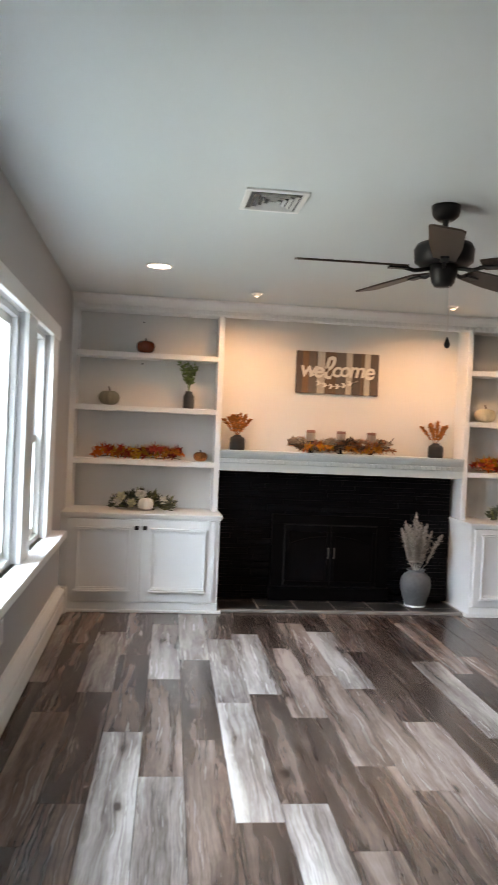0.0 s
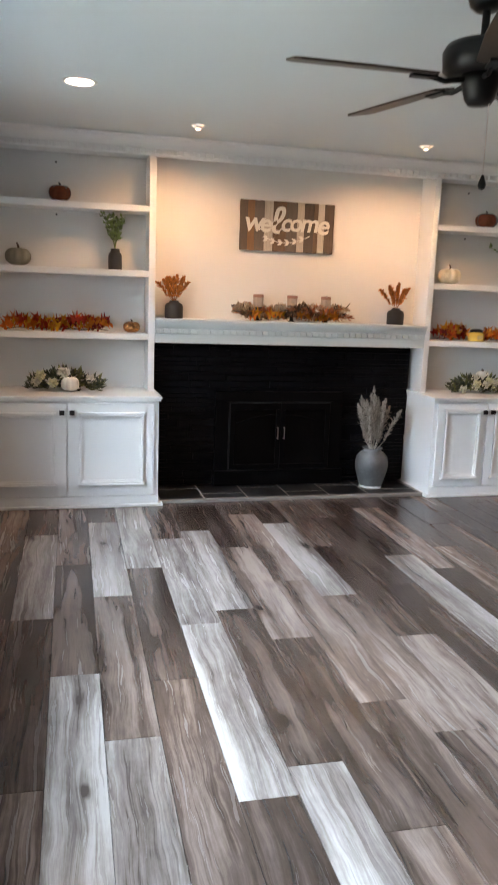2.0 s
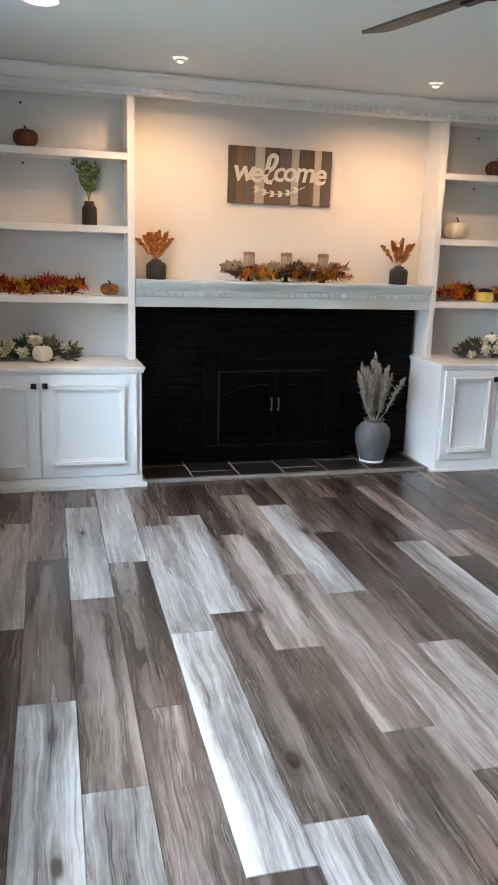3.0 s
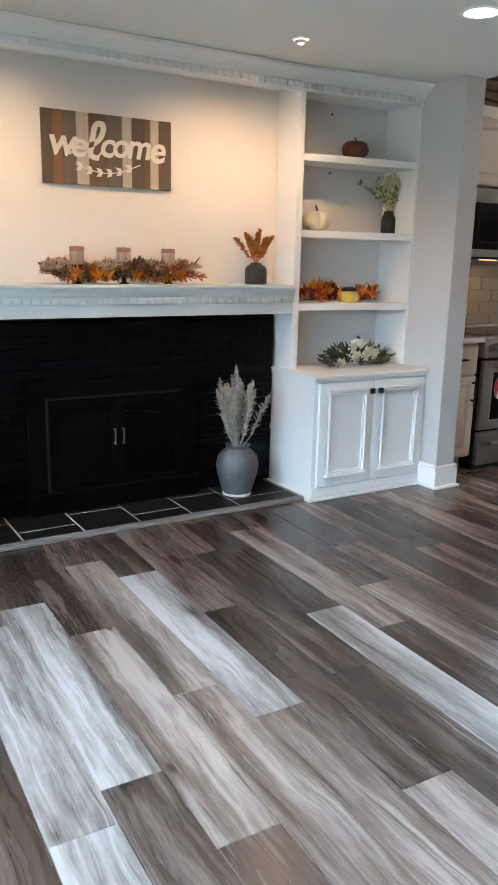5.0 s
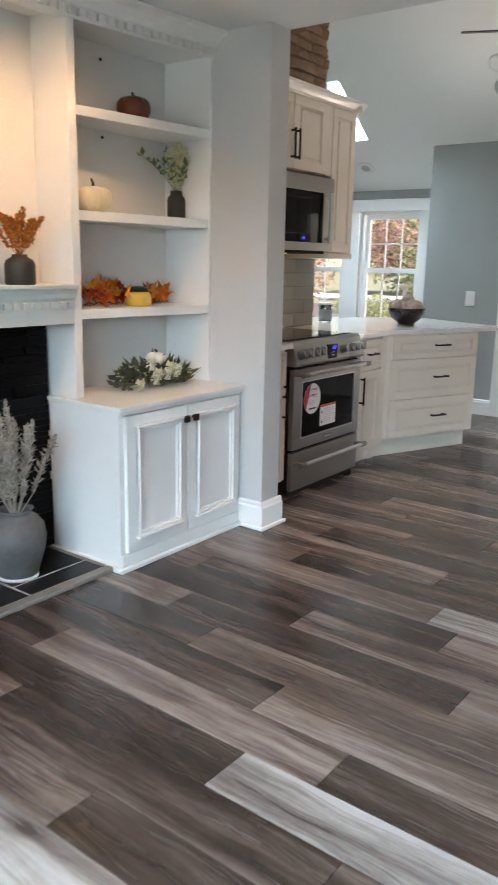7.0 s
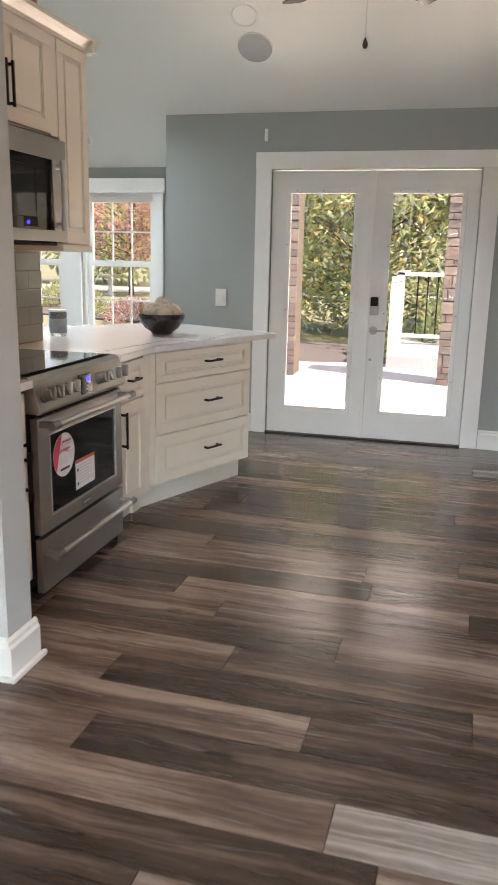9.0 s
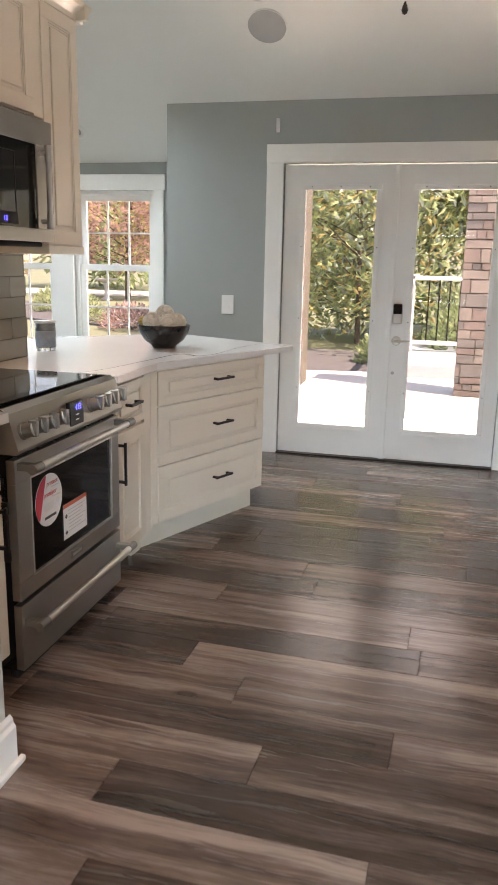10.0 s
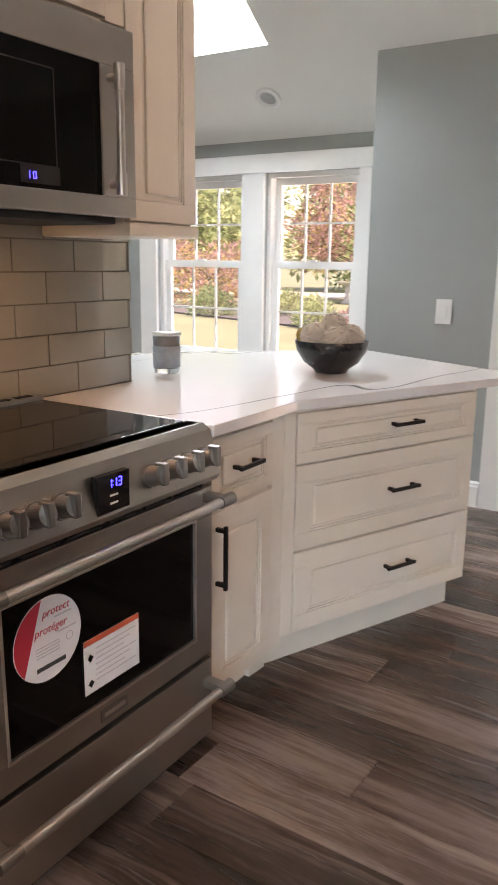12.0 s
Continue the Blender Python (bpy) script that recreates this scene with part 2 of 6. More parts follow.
M_OVENGLASS = mat("black_oven_glass", (0.003, 0.003, 0.003), 0.06, vary=0.1, scale=2, fine=20, spec=0.18)
M_BLACKGLASS = mat("black_appliance_glass", (0.006, 0.006, 0.007), 0.05, vary=0.1, scale=2, fine=20)
M_DARK = mat("dark_void", (0.012, 0.012, 0.012), 0.7, vary=0.2)
M_MARBLE = marble_mat("white_veined_quartz")
M_SUBWAY = mat("olive_grey_glazed_tile", (0.25, 0.24, 0.205), 0.09, vary=0.05, scale=3, fine=30, spec=0.6)
M_SGROUT = mat("brown_grout", (0.13, 0.115, 0.09), 0.85, vary=0.1)
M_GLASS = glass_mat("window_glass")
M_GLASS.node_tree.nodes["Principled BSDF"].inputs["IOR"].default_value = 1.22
M_BRONZE = mat("oil_rubbed_black", (0.018, 0.016, 0.015), 0.4, metal=0.6, vary=0.15)
M_STONE = mat("brown_ledge_stone", (0.30, 0.19, 0.115), 0.85, vary=0.4, scale=7, fine=60, bump=0.9, island=True)
M_LAMP = glow("lamp_lens", (1.0, 0.93, 0.82), 9)
M_LAMPW = glow("accent_lens", (1.0, 0.80, 0.55), 7)
M_PLASTIC = mat("white_plastic", (0.82, 0.82, 0.80), 0.35, vary=0.01)
M_GREYMESH = mat("grey_speaker_mesh", (0.42, 0.43, 0.43), 0.7, vary=0.08, scale=8, fine=300, bump=0.3)
M_PL = plank_mat("pale_plank", (0.060, 0.0455, 0.0395), (0.180, 0.152, 0.138), (0.36, 0.330, 0.310), 0.09, 0.55)
M_PT = plank_mat("taupe_plank", (0.042, 0.0280, 0.0230), (0.122, 0.0850, 0.0705), (0.28, 0.218, 0.190), 0.06)
M_PM = plank_mat("grey_brown_plank", (0.026, 0.0167, 0.0135), (0.081, 0.0548, 0.0450), (0.205, 0.154, 0.132), 0.04)
M_PD = plank_mat("dark_brown_plank", (0.018, 0.0113, 0.0092), (0.050, 0.0330, 0.0272), (0.136, 0.097, 0.082), 0.02)

# ---- mesh helpers ----


def box(bm, x0, x1, y0, y1, z0, z1, bevel=0.0):
    vs = [bm.verts.new(p) for p in ((x0, y0, z0), (x1, y0, z0), (x1, y1, z0), (x0, y1, z0), (x0, y0, z1), (x1, y0, z1), (x1, y1, z1), (x0, y1, z1))]
    fs = [bm.faces.new([vs[i] for i in f]) for f in ((3, 2, 1, 0), (4, 5, 6, 7), (0, 1, 5, 4), (1, 2, 6, 5), (2, 3, 7, 6), (3, 0, 4, 7))]
    if bevel:
        es = list({e for f in fs for e in f.edges})
        bmesh.ops.bevel(bm, geom=es, offset=bevel, segments=2, profile=0.6, affect="EDGES")
    return bm


def B(x0, x1, y0, y1, z0, z1, bevel=0.0):
    return box(bmesh.new(), x0, x1, y0, y1, z0, z1, bevel)


def lathe(profile, segs=32, centre=(0, 0), bm=None, caps=True):
    """Turned solid from (radius, height) pairs, bottom to top."""
    bm = bm or bmesh.new()
    rings = []
    for r, z in profile:
        if r < 1e-5:
            rings.append([bm.verts.new((centre[0], centre[1], z))])
        else:
            rings.append([bm.verts.new((centre[0] + r * math.cos(2 * math.pi * i / segs), centre[1] + r * math.sin(2 * math.pi * i / segs), z)) for i in range(segs)])
    for a, b in zip(rings, rings[1:]):
        for i in range(segs):
            j = (i + 1) % segs
            if len(a) == 1 and len(b) == 1:
                continue
            if len(a) == 1:
                bm.faces.new((a[0], b[j], b[i]))
            elif len(b) == 1:
                bm.faces.new((a[i], a[j], b[0]))
            else:
                bm.faces.new((a[i], a[j], b[j], b[i]))
    for ring, flip in ((rings[0], True), (rings[-1], False)):
        if caps and len(ring) > 1:
            bm.faces.new(list(reversed(ring)) if flip else ring)
    return bm


def rod(bm, a, b, r, segs=12, r2=None):
    """Round bar from a to b."""
    a, b = Vector(a), Vector(b)
    q = (b - a).to_track_quat("Z", "Y").to_matrix()
    r2 = r if r2 is None else r2
    ra = [bm.verts.new(a + q @ Vector((r * math.cos(2 * math.pi * i / segs), r * math.sin(2 * math.pi * i / segs), 0))) for i in range(segs)]
    rb = [bm.verts.new(b + q @ Vector((r2 * math.cos(2 * math.pi * i / segs), r2 * math.sin(2 * math.pi * i / segs), 0))) for i in range(segs)]
    for i in range(segs):
        j = (i + 1) % segs
        bm.faces.new((ra[i], ra[j], rb[j], rb[i]))
    bm.faces.new(list(reversed(ra)))
    bm.faces.new(rb)
    return bm


def prism(poly, z0, z1, bevel=0.0):
    """Upright prism over a plan polygon given anticlockwise."""
    bm = bmesh.new()
    lo = [bm.verts.new((x, y, z0)) for x, y in poly]
    hi = [bm.verts.new((x, y, z1)) for x, y in poly]
    n = len(poly)
    bm.faces.new(list(reversed(lo)))
    bm.faces.new(hi)
    for i in range(n):
        j = (i + 1) % n
        bm.faces.new((lo[i], lo[j], hi[j], hi[i]))
    if bevel:
        bmesh.ops.bevel(bm, geom=list(bm.edges), offset=bevel, segments=2, profile=0.6, affect="EDGES")
    return bm


def extrude_x(profile, x0, x1, bm=None):
    """A moulding along x from a (y, z) section."""
    bm = bm or bmesh.new()
    a = [bm.verts.new((x0, y, z)) for y, z in profile]
    b = [bm.verts.new((x1, y, z)) for y, z in profile]
    n = len(profile)
    for i in range(n):
        j = (i + 1) % n
        bm.faces.new((a[i], a[j], b[j], b[i]))
    bm.faces.new(list(reversed(a)))
    bm.faces.new(b)
    bmesh.ops.recalc_face_normals(bm, faces=bm.faces)
    return bm


def extrude_y(profile, y0, y1, bm=None):
    """A moulding along y from an (x, z) section."""
    bm = bm or bmesh.new()
    a = [bm.verts.new((x, y0, z)) for x, z in profile]
    b = [bm.verts.new((x, y1, z)) for x, z in profile]
    n = len(profile)
    for i in range(n):
        j = (i + 1) % n
        bm.faces.new((a[i], a[j], b[j], b[i]))
    bm.faces.new(list(reversed(a)))
    bm.faces.new(b)
    bmesh.ops.recalc_face_normals(bm, faces=bm.faces)
    return bm


def mesh_of(name, bm, material, smooth=False):
    me = bpy.data.meshes.new(name)
    if smooth:
        for f in bm.faces:
            f.smooth = True
    bm.to_mesh(me)
    bm.free()
    me.materials.append(material)
    return me


def part(name, bm, material, parent, label="", smooth=False):
    ob = new(name, mesh_of(name, bm, material, smooth))
    ob.parent = parent
    if label:
        tagged(ob, label)
    return ob


def thing(name, label, category, m=None, group="", kind=""):
    ob = new(name)
    ob.empty_display_size = 0.05
    if m is not None:
        ob.matrix_basis = m
    return tagged(ob, label, category, group, kind)


def single(name, bm, material, label, category, m=None, group="", kind="", smooth=False):
    ob = new(name, mesh_of(name, bm, material, smooth))
    if m is not None:
        ob.matrix_basis = m
    return tagged(ob, label, category, group, kind)


def structure(name, bm, material, label="", category=""):
    return single(name, bm, material, label or name.replace("_", " "), category or name.split("_")[0], kind="structure")


def wall_x(x0, x1, y0, y1, z0, z1, holes):
    """A wall that runs along y, with through openings (ya, yb, za, zb)."""
    bm = bmesh.new()
    y = y0
    for ya, yb, za, zb in sorted(holes):
        if ya > y:
            box(bm, x0, x1, y, ya, z0, z1)
        if za > z0:
            box(bm, x0, x1, ya, yb, z0, za)
        if zb < z1:
            box(bm, x0, x1, ya, yb, zb, z1)
        y = yb
    if y < y1:
        box(bm, x0, x1, y, y1, z0, z1)
    return bm


# ---- setting ----
XL, XC0, XC1 = -0.66, 3.44, 3.59
YB = 6.607
CEIL = 2.44
DOORX, NOOKX = 7.415, 7.90
PITCH = 0.68


def roof_z(x):
    return 2.46 + PITCH * (DOORX - x) if x > 5.43 else 2.46 + PITCH * (DOORX - 5.43) - PITCH * (5.43 - x)


structure("floor", B(-1.0, 8.2, -1.9, 9.6, -0.12, -0.009), M_DARK, "subfloor under the vinyl planks", "floor")
structure("wall_west", wall_x(XL - 0.16, XL, -1.9, 6.9, 0, CEIL + 0.1, [(2.0, 4.20, 0.68, 1.96), (4.47, 5.16, 0.68, 1.96)]), M_WALL_L, "warm grey painted wall with a white window", "wall")
structure("wall_south", B(-0.9, 8.2, -1.9, -1.75, 0, 4.2), M_WALL_L, "plain grey painted wall", "wall")
structure("wall_north", B(XL, XC1, YB, YB + 0.15, 0, CEIL + 0.1), M_BACK, "cream lit wall over the mantel and behind the shelves", "wall")
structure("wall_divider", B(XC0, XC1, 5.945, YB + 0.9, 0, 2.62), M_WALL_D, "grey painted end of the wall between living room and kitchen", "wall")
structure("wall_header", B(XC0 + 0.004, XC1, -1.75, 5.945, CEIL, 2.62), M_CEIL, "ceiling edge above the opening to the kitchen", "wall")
structure("ceiling", B(XL, XC0 + 0.004, -1.75, YB, CEIL, CEIL + 0.1), M_CEIL, "flat white living room ceiling, daylight's blue-green tint put into its colour", "ceiling")
structure("wall_east", wall_x(DOORX, DOORX + 0.15, -1.75, 6.88, 0, 2.62, [(4.47, 6.02, 0, 2.055)]), M_WALL, "blue grey painted wall around the french doors", "wall")
structure("wall_nook_return", B(DOORX + 0.15, NOOKX + 0.15, 6.73, 6.88, 0, 2.5), M_WALL, "blue grey painted return wall beside the nook", "wall")
structure("wall_nook", wall_x(NOOKX, NOOKX + 0.15, 6.88, 9.6, 0, 2.3, [(7.17, 7.88, 0.62, 1.92), (8.06, 8.83, 0.62, 1.92)]), M_WALL, "blue grey painted wall with two white windows", "wall")
structure("wall_kitchen_north", B(XC1, NOOKX, 9.45, 9.6, 0, 4.0), M_WALL, "plain blue grey wall", "wall")

# vaulted kitchen ceiling with a skylight well
SK = (7.51, 8.35, 6.68, 7.295)


def slope(xa, xb, ya, yb, th=0.12):
    bm = bmesh.new()
    return extrude_y([(xa, roof_z(xa)), (xb, roof_z(xb)), (xb, roof_z(xb) + th), (xa, roof_z(xa) + th)], ya, yb, bm)


vault = bmesh.new()
for xa, xb, ya, yb in ((5.43, NOOKX + 0.15, -1.75, SK[0]), (5.43, SK[2], SK[0], SK[1]), (SK[3], NOOKX + 0.15, SK[0], SK[1]), (5.43, NOOKX + 0.15, SK[1], 9.6), (XC1 - 0.14, 5.43, -1.75, 9.6)):
    extrude_y([(xa, roof_z(xa)), (xb, roof_z(xb)), (xb, roof_z(xb) + 0.12), (xa, roof_z(xa) + 0.12)], ya, yb, vault)
structure("ceiling_vault", vault, M_VAULT, "white painted vaulted kitchen ceiling with a skylight", "ceiling")
well = bmesh.new()
for ya, yb in ((SK[0] - 0.03, SK[0]), (SK[1], SK[1] + 0.03)):
    extrude_y([(SK[2], roof_z(SK[2]) + 0.12), (SK[3], roof_z(SK[3]) + 0.12), (SK[3], roof_z(SK[3]) + 0.36), (SK[2], roof_z(SK[2]) + 0.36)], ya, yb, well)
for xa, xb in ((SK[2] - 0.03, SK[2]), (SK[3], SK[3] + 0.03)):
    extrude_y([(xa, roof_z(xa) + 0.12), (xb, roof_z(xb) + 0.12), (xb, roof_z(xb) + 0.36), (xa, roof_z(xa) + 0.36)], SK[0] - 0.03, SK[1] + 0.03, well)
skyl = thing("skylight", "white framed skylight in the sloped ceiling", "skylight", kind="structure")
part("skylight_well", well, M_VAULT, skyl)
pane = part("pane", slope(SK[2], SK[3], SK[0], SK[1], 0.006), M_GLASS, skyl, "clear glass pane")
pane.location = (0, 0, 0.34)
pane.visible_shadow = False


def casement(name, x, y0, y1, z0, z1, label, grid, out=1, rail=None, sash=0.045):
    """Double hung window in a wall along y; out = +1 when outdoors lies towards +x."""
    w = thing(name, label, "window", kind="structure")
    d = 0.03 * out
    xi = x + 0.06 * out

    def frame_bm(ya, yb, za, zb, t, xa, dep):
        bm = bmesh.new()
        a, b = sorted((xa, xa + dep))
        box(bm, a, b, ya, yb, za, za + t)
        box(bm, a, b, ya, yb, zb - t, zb)
        box(bm, a, b, ya, ya + t, za + t, zb - t)
        box(bm, a, b, yb - t, yb, za + t, zb - t)
        return bm
    part("window_frame", frame_bm(y0, y1, z0, z1, 0.03, x + 0.03 * out, 0.10 * out), M_WHITE, w)
    zr = rail if rail else None
    spans = [(z0 + 0.03, zr + 0.02), (zr - 0.02, z1 - 0.03)] if zr else [(z0 + 0.03, z1 - 0.03)]
    for k, (za, zb) in enumerate(spans):
        xs = xi + (0.0 if k == 0 else 0.032 * out)
        s = part("sash", frame_bm(y0 + 0.032, y1 - 0.032, za, zb, sash, xs, d), M_WHITE, w)
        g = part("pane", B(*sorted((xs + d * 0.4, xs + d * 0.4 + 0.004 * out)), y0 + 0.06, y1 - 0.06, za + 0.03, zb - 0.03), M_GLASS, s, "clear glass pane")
        g.visible_shadow = False
        if grid:
            nx, nz = grid
            mun = bmesh.new()
            a, b = sorted((xs + d * 0.2, xs + d * 0.75))
            for i in range(1, nx):
                yy = y0 + 0.077 + (y1 - y0 - 0.154) * i / nx
                box(mun, a, b, yy - 0.007, yy + 0.007, za + sash, zb - sash)
            for j in range(1, nz):
                zz = za + sash + (zb - za - 2 * sash) * j / nz
                box(mun, a + 0.001, b - 0.001, y0 + 0.077, y1 - 0.077, zz - 0.007, zz + 0.007)
            part("muntin", mun, M_WHITE, s)
    if zr:
        lock = bmesh.new()
        xa, xb = sorted((xi - 0.03 * out, xi))
        box(lock, xa, xb, (y0 + y1) / 2 - 0.03, (y0 + y1) / 2 + 0.03, zr + 0.02, zr + 0.035, 0.004)
        part("sash_lock", lock, M_PLASTIC, w)
    return w


casement("window_1", XL, 4.47, 5.16, 0.68, 1.96, "white double hung side window beside the picture window", None, -1, 1.31)
casement("window_2", XL, 2.0, 4.20, 0.68, 1.96, "large white framed picture window", None, -1, None)
casement("window_3", NOOKX, 7.17, 7.88, 0.62, 1.92, "white double hung window with grid muntins", (3, 2), 1, 1.315)
casement("window_4", NOOKX, 8.06, 8.83, 0.62, 1.92, "white double hung window with grid muntins", (3, 2), 1, 1.315)

# window casings and stools
cw = thing("trim_window_west", "white painted window casing with a deep sill", "trim", kind="structure")
bm = bmesh.new()
for ya, yb in ((1.88, 2.0), (4.20, 4.47), (5.16, 5.42)):
    box(bm, XL, XL + 0.022, ya, yb, 0.68, 1.96)
part("casing", bm, M_WHITE, cw)
part("head_casing", B(XL, XL + 0.03, 1.86, 5.44, 1.96, 2.05, 0.004), M_WHITE, cw)
part("sill", B(XL - 0.03, XL + 0.11, 1.80, 5.55, 0.63, 0.68, 0.008), M_WHITE, cw)
part("apron", B(XL, XL + 0.02, 1.9, 5.42, 0.52, 0.63, 0.003), M_WHITE, cw)
cn = thing("trim_window_nook", "wide white painted casing round two windows", "trim", kind="structure")
bm = bmesh.new()
for ya, yb in ((7.09, 7.17), (7.88, 8.06), (8.83, 8.99)):
    box(bm, NOOKX - 0.022, NOOKX, ya, yb, 0.62, 1.92)
part("casing", bm, M_WHITE, cn)
part("head_casing", B(NOOKX - 0.03, NOOKX, 7.07, 9.01, 1.92, 2.04, 0.004), M_WHITE, cn)
part("sill", B(NOOKX - 0.09, NOOKX + 0.05, 7.03, 9.05, 0.58, 0.62, 0.006), M_WHITE, cn)

# baseboards
base_prof = [(0, 0), (-0.020, 0), (-0.020, 0.115), (-0.012, 0.125), (-0.012, 0.137), (-0.004, 0.147), (0, 0.147)]
bbd = thing("baseboard_divider", "white stepped baseboard wrapped round the wall end", "baseboard", kind="structure")
part("front_board", extrude_x([(5.945 + d, z) for d, z in base_prof], XC0 - 0.02, XC1 + 0.02), M_WHITE, bbd)
part("side_board", extrude_y([(XC0 + d, z) for d, z in base_prof], 5.945, 6.09), M_WHITE, bbd)
part("kitchen_board", extrude_y([(XC1 - d, z) for d, z in base_prof], 5.945, 6.15), M_WHITE, bbd)
bm = bmesh.new()
box(bm, XC0 - 0.036, XC1 + 0.036, 5.908, 5.925, 0, 0.018, 0.005)
box(bm, XC0 - 0.036, XC0 - 0.02, 5.925, 6.06, 0, 0.018, 0.005)
part("shoe_moulding", bm, M_WHITE, bbd)
structure("baseboard_east", extrude_y([(DOORX + d, z) for d, z in base_prof], -1.75, 4.34), M_WHITE, "white stepped baseboard along the grey wall", "baseboard")
structure("baseboard_east_return", extrude_y([(DOORX + d, z) for d, z in base_prof], 6.145, 6.88), M_WHITE, "white stepped baseboard along the grey wall", "baseboard")
heater = thing("baseboard_heater", "cream metal baseboard heater along the window wall", "heater", kind="structure")
part("cover", extrude_y([(XL + 0.050, 0.02), (XL + 0.062, 0.03), (XL + 0.064, 0.126), (XL + 0.058, 0.136), (XL + 0.050, 0.136)], -1.75, 6.04), M_WHITE, heater)
part("hood", extrude_y([(XL, 0.158), (XL + 0.048, 0.158), (XL + 0.066, 0.166), (XL + 0.060, 0.180), (XL + 0.020, 0.200), (XL, 0.200)], -1.75, 6.04), M_WHITE, heater)
part("fin_slot", B(XL, XL + 0.046, -1.75, 6.03, 0.02, 0.157), M_DARK, heater, "dark slot under the hood")
part("end_cap", B(XL, XL + 0.072, 6.0, 6.055, 0.0, 0.20, 0.006), M_WHITE, heater)
part("valve", B(XL + 0.03, XL + 0.06, 6.052, 6.07, 0.14, 0.165, 0.004), M_BRONZE, heater)


# ---- french doors ----
def french_door(y_hinge, y_meet, handle):
    d = thing("french_door", "white painted glazed french door, closed" + (", with a keypad lock and lever" if handle else ""), "door", pose(DOORX + 0.02, 0, 0), group="pair of french doors")
    y0, y1 = sorted((y_hinge, y_meet))
    ga, gb = y0 + 0.12, y1 - 0.145
    if handle:
        ga, gb = y0 + 0.115, y1 - 0.15
    bm = bmesh.new()
    box(bm, 0, 0.045, y0, y1, 0.012, 0.23)
    box(bm, 0, 0.045, y0, y1, 1.885, 2.045)
    box(bm, 0, 0.045, y0, ga, 0.23, 1.885)
    box(bm, 0, 0.045, gb, y1, 0.23, 1.885)
    part("door_panel", bm, M_WHITE, d)
    bm = bmesh.new()
    for a, b, za, zb in ((ga - 0.03, gb + 0.03, 0.20, 0.235), (ga - 0.03, gb + 0.03, 1.88, 1.915), (ga - 0.03, ga + 0.005, 0.235, 1.88), (gb - 0.005, gb + 0.03, 0.235, 1.88)):
        box(bm, -0.012, 0.0, a, b, za, zb, 0.004)
    part("glazing_bead", bm, M_WHITE, d)
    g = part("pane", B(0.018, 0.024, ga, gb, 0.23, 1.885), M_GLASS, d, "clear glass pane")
    g.visible_shadow = False
    screws = bmesh.new()
    for k in range(3):
        for yy, zz in ((ga + (gb - ga) * (0.1 + 0.4 * k), 1.90), (ga - 0.015, 0.5 + 0.5 * k), (gb + 0.015, 0.5 + 0.5 * k)):
            rod(screws, (-0.0135, yy, zz), (-0.011, yy, zz), 0.004, 6)
    part("screw", screws, M_BRONZE, d)
    if handle:
        ky = y1 - 0.062
        k = part("keypad_lock", B(-0.03, 0, ky - 0.033, ky + 0.033, 0.985, 1.125, 0.012), M_STEEL, d, "satin nickel lock")
        part("keypad", B(-0.04, -0.029, ky - 0.029, ky + 0.029, 1.055, 1.125, 0.006), M_BLACKGLASS, k, "black keypad")
        part("turn_piece", rod(bmesh.new(), (-0.045, ky, 1.015), (-0.029, ky, 1.015), 0.016, 16), M_STEEL, k)
        lv = part("lever", rod(bmesh.new(), (-0.012, ky, 0.868), (0, ky, 0.868), 0.033, 20), M_STEEL, d, "satin nickel lever")
        lb = bmesh.new()
        rod(lb, (-0.05, ky, 0.868), (-0.01, ky, 0.868), 0.012, 12)
        rod(lb, (-0.045, ky + 0.01, 0.868), (-0.045, ky - 0.10, 0.872), 0.009, 10, 0.006)
        part("lever_arm", lb, M_STEEL, lv)
        part("bolt_plate", rod(bmesh.new(), (-0.004, ky + 0.012, 0.64), (0, ky + 0.012, 0.64), 0.012, 14), M_STEEL, d)
    return d


dl = french_door(6.015, 5.252, False)
dr = french_door(4.475, 5.248, True)
part("astragal", B(-0.022, 0.0, 5.225, 5.265, 0.012, 2.045, 0.004), M_WHITE, dl)
dc = thing("trim_french_door", "white flat casing round the french doors", "trim", kind="structure")
part("side_casing", B(DOORX - 0.022, DOORX, 6.02, 6.14, 0, 2.055, 0.003), M_WHITE, dc)
part("side_casing", B(DOORX - 0.022, DOORX, 4.345, 4.47, 0, 2.055, 0.003), M_WHITE, dc)
part("head_casing", B(DOORX - 0.026, DOORX, 4.343, 6.142, 2.055, 2.177, 0.003), M_WHITE, dc)
bm = bmesh.new()
box(bm, DOORX + 0.066, DOORX + 0.15, 4.47, 4.485, 0, 2.05)
box(bm, DOORX + 0.066, DOORX + 0.15, 6.005, 6.02, 0, 2.05)
part("jamb", bm, M_WHITE, dc)
part("threshold", B(DOORX - 0.03, DOORX + 0.17, 4.47, 6.02, 0.0, 0.011, 0.003), M_BRONZE, dc, "dark bronze threshold")

# ---- floor planks ----
PW, PLEN, PX0, SLANT = 0.1822, 1.22, 0.022, 0.0225
PHASE = {-2: 0.63, -1: 0.09, 0: 0.845, 1: 1.21, 2: 0.465, 3: 0.60, 4: 0.26, 5: 0.92, 6: 0.69, 7: 0.20, 8: 0.78, 9: 1.21, 10: 0.97, 11: 0.10, 12: 0.54, 13: 0.82, 14: 0.33,
         15: 1.01, 16: 1.14, 17: 0.70, 18: 0.05, 19: 0.78, 20: 0.40, 21: 0.03, 22: 0.55, 23: 0.78, 24: 1.19, 26: 0.82, 30: 0.84}
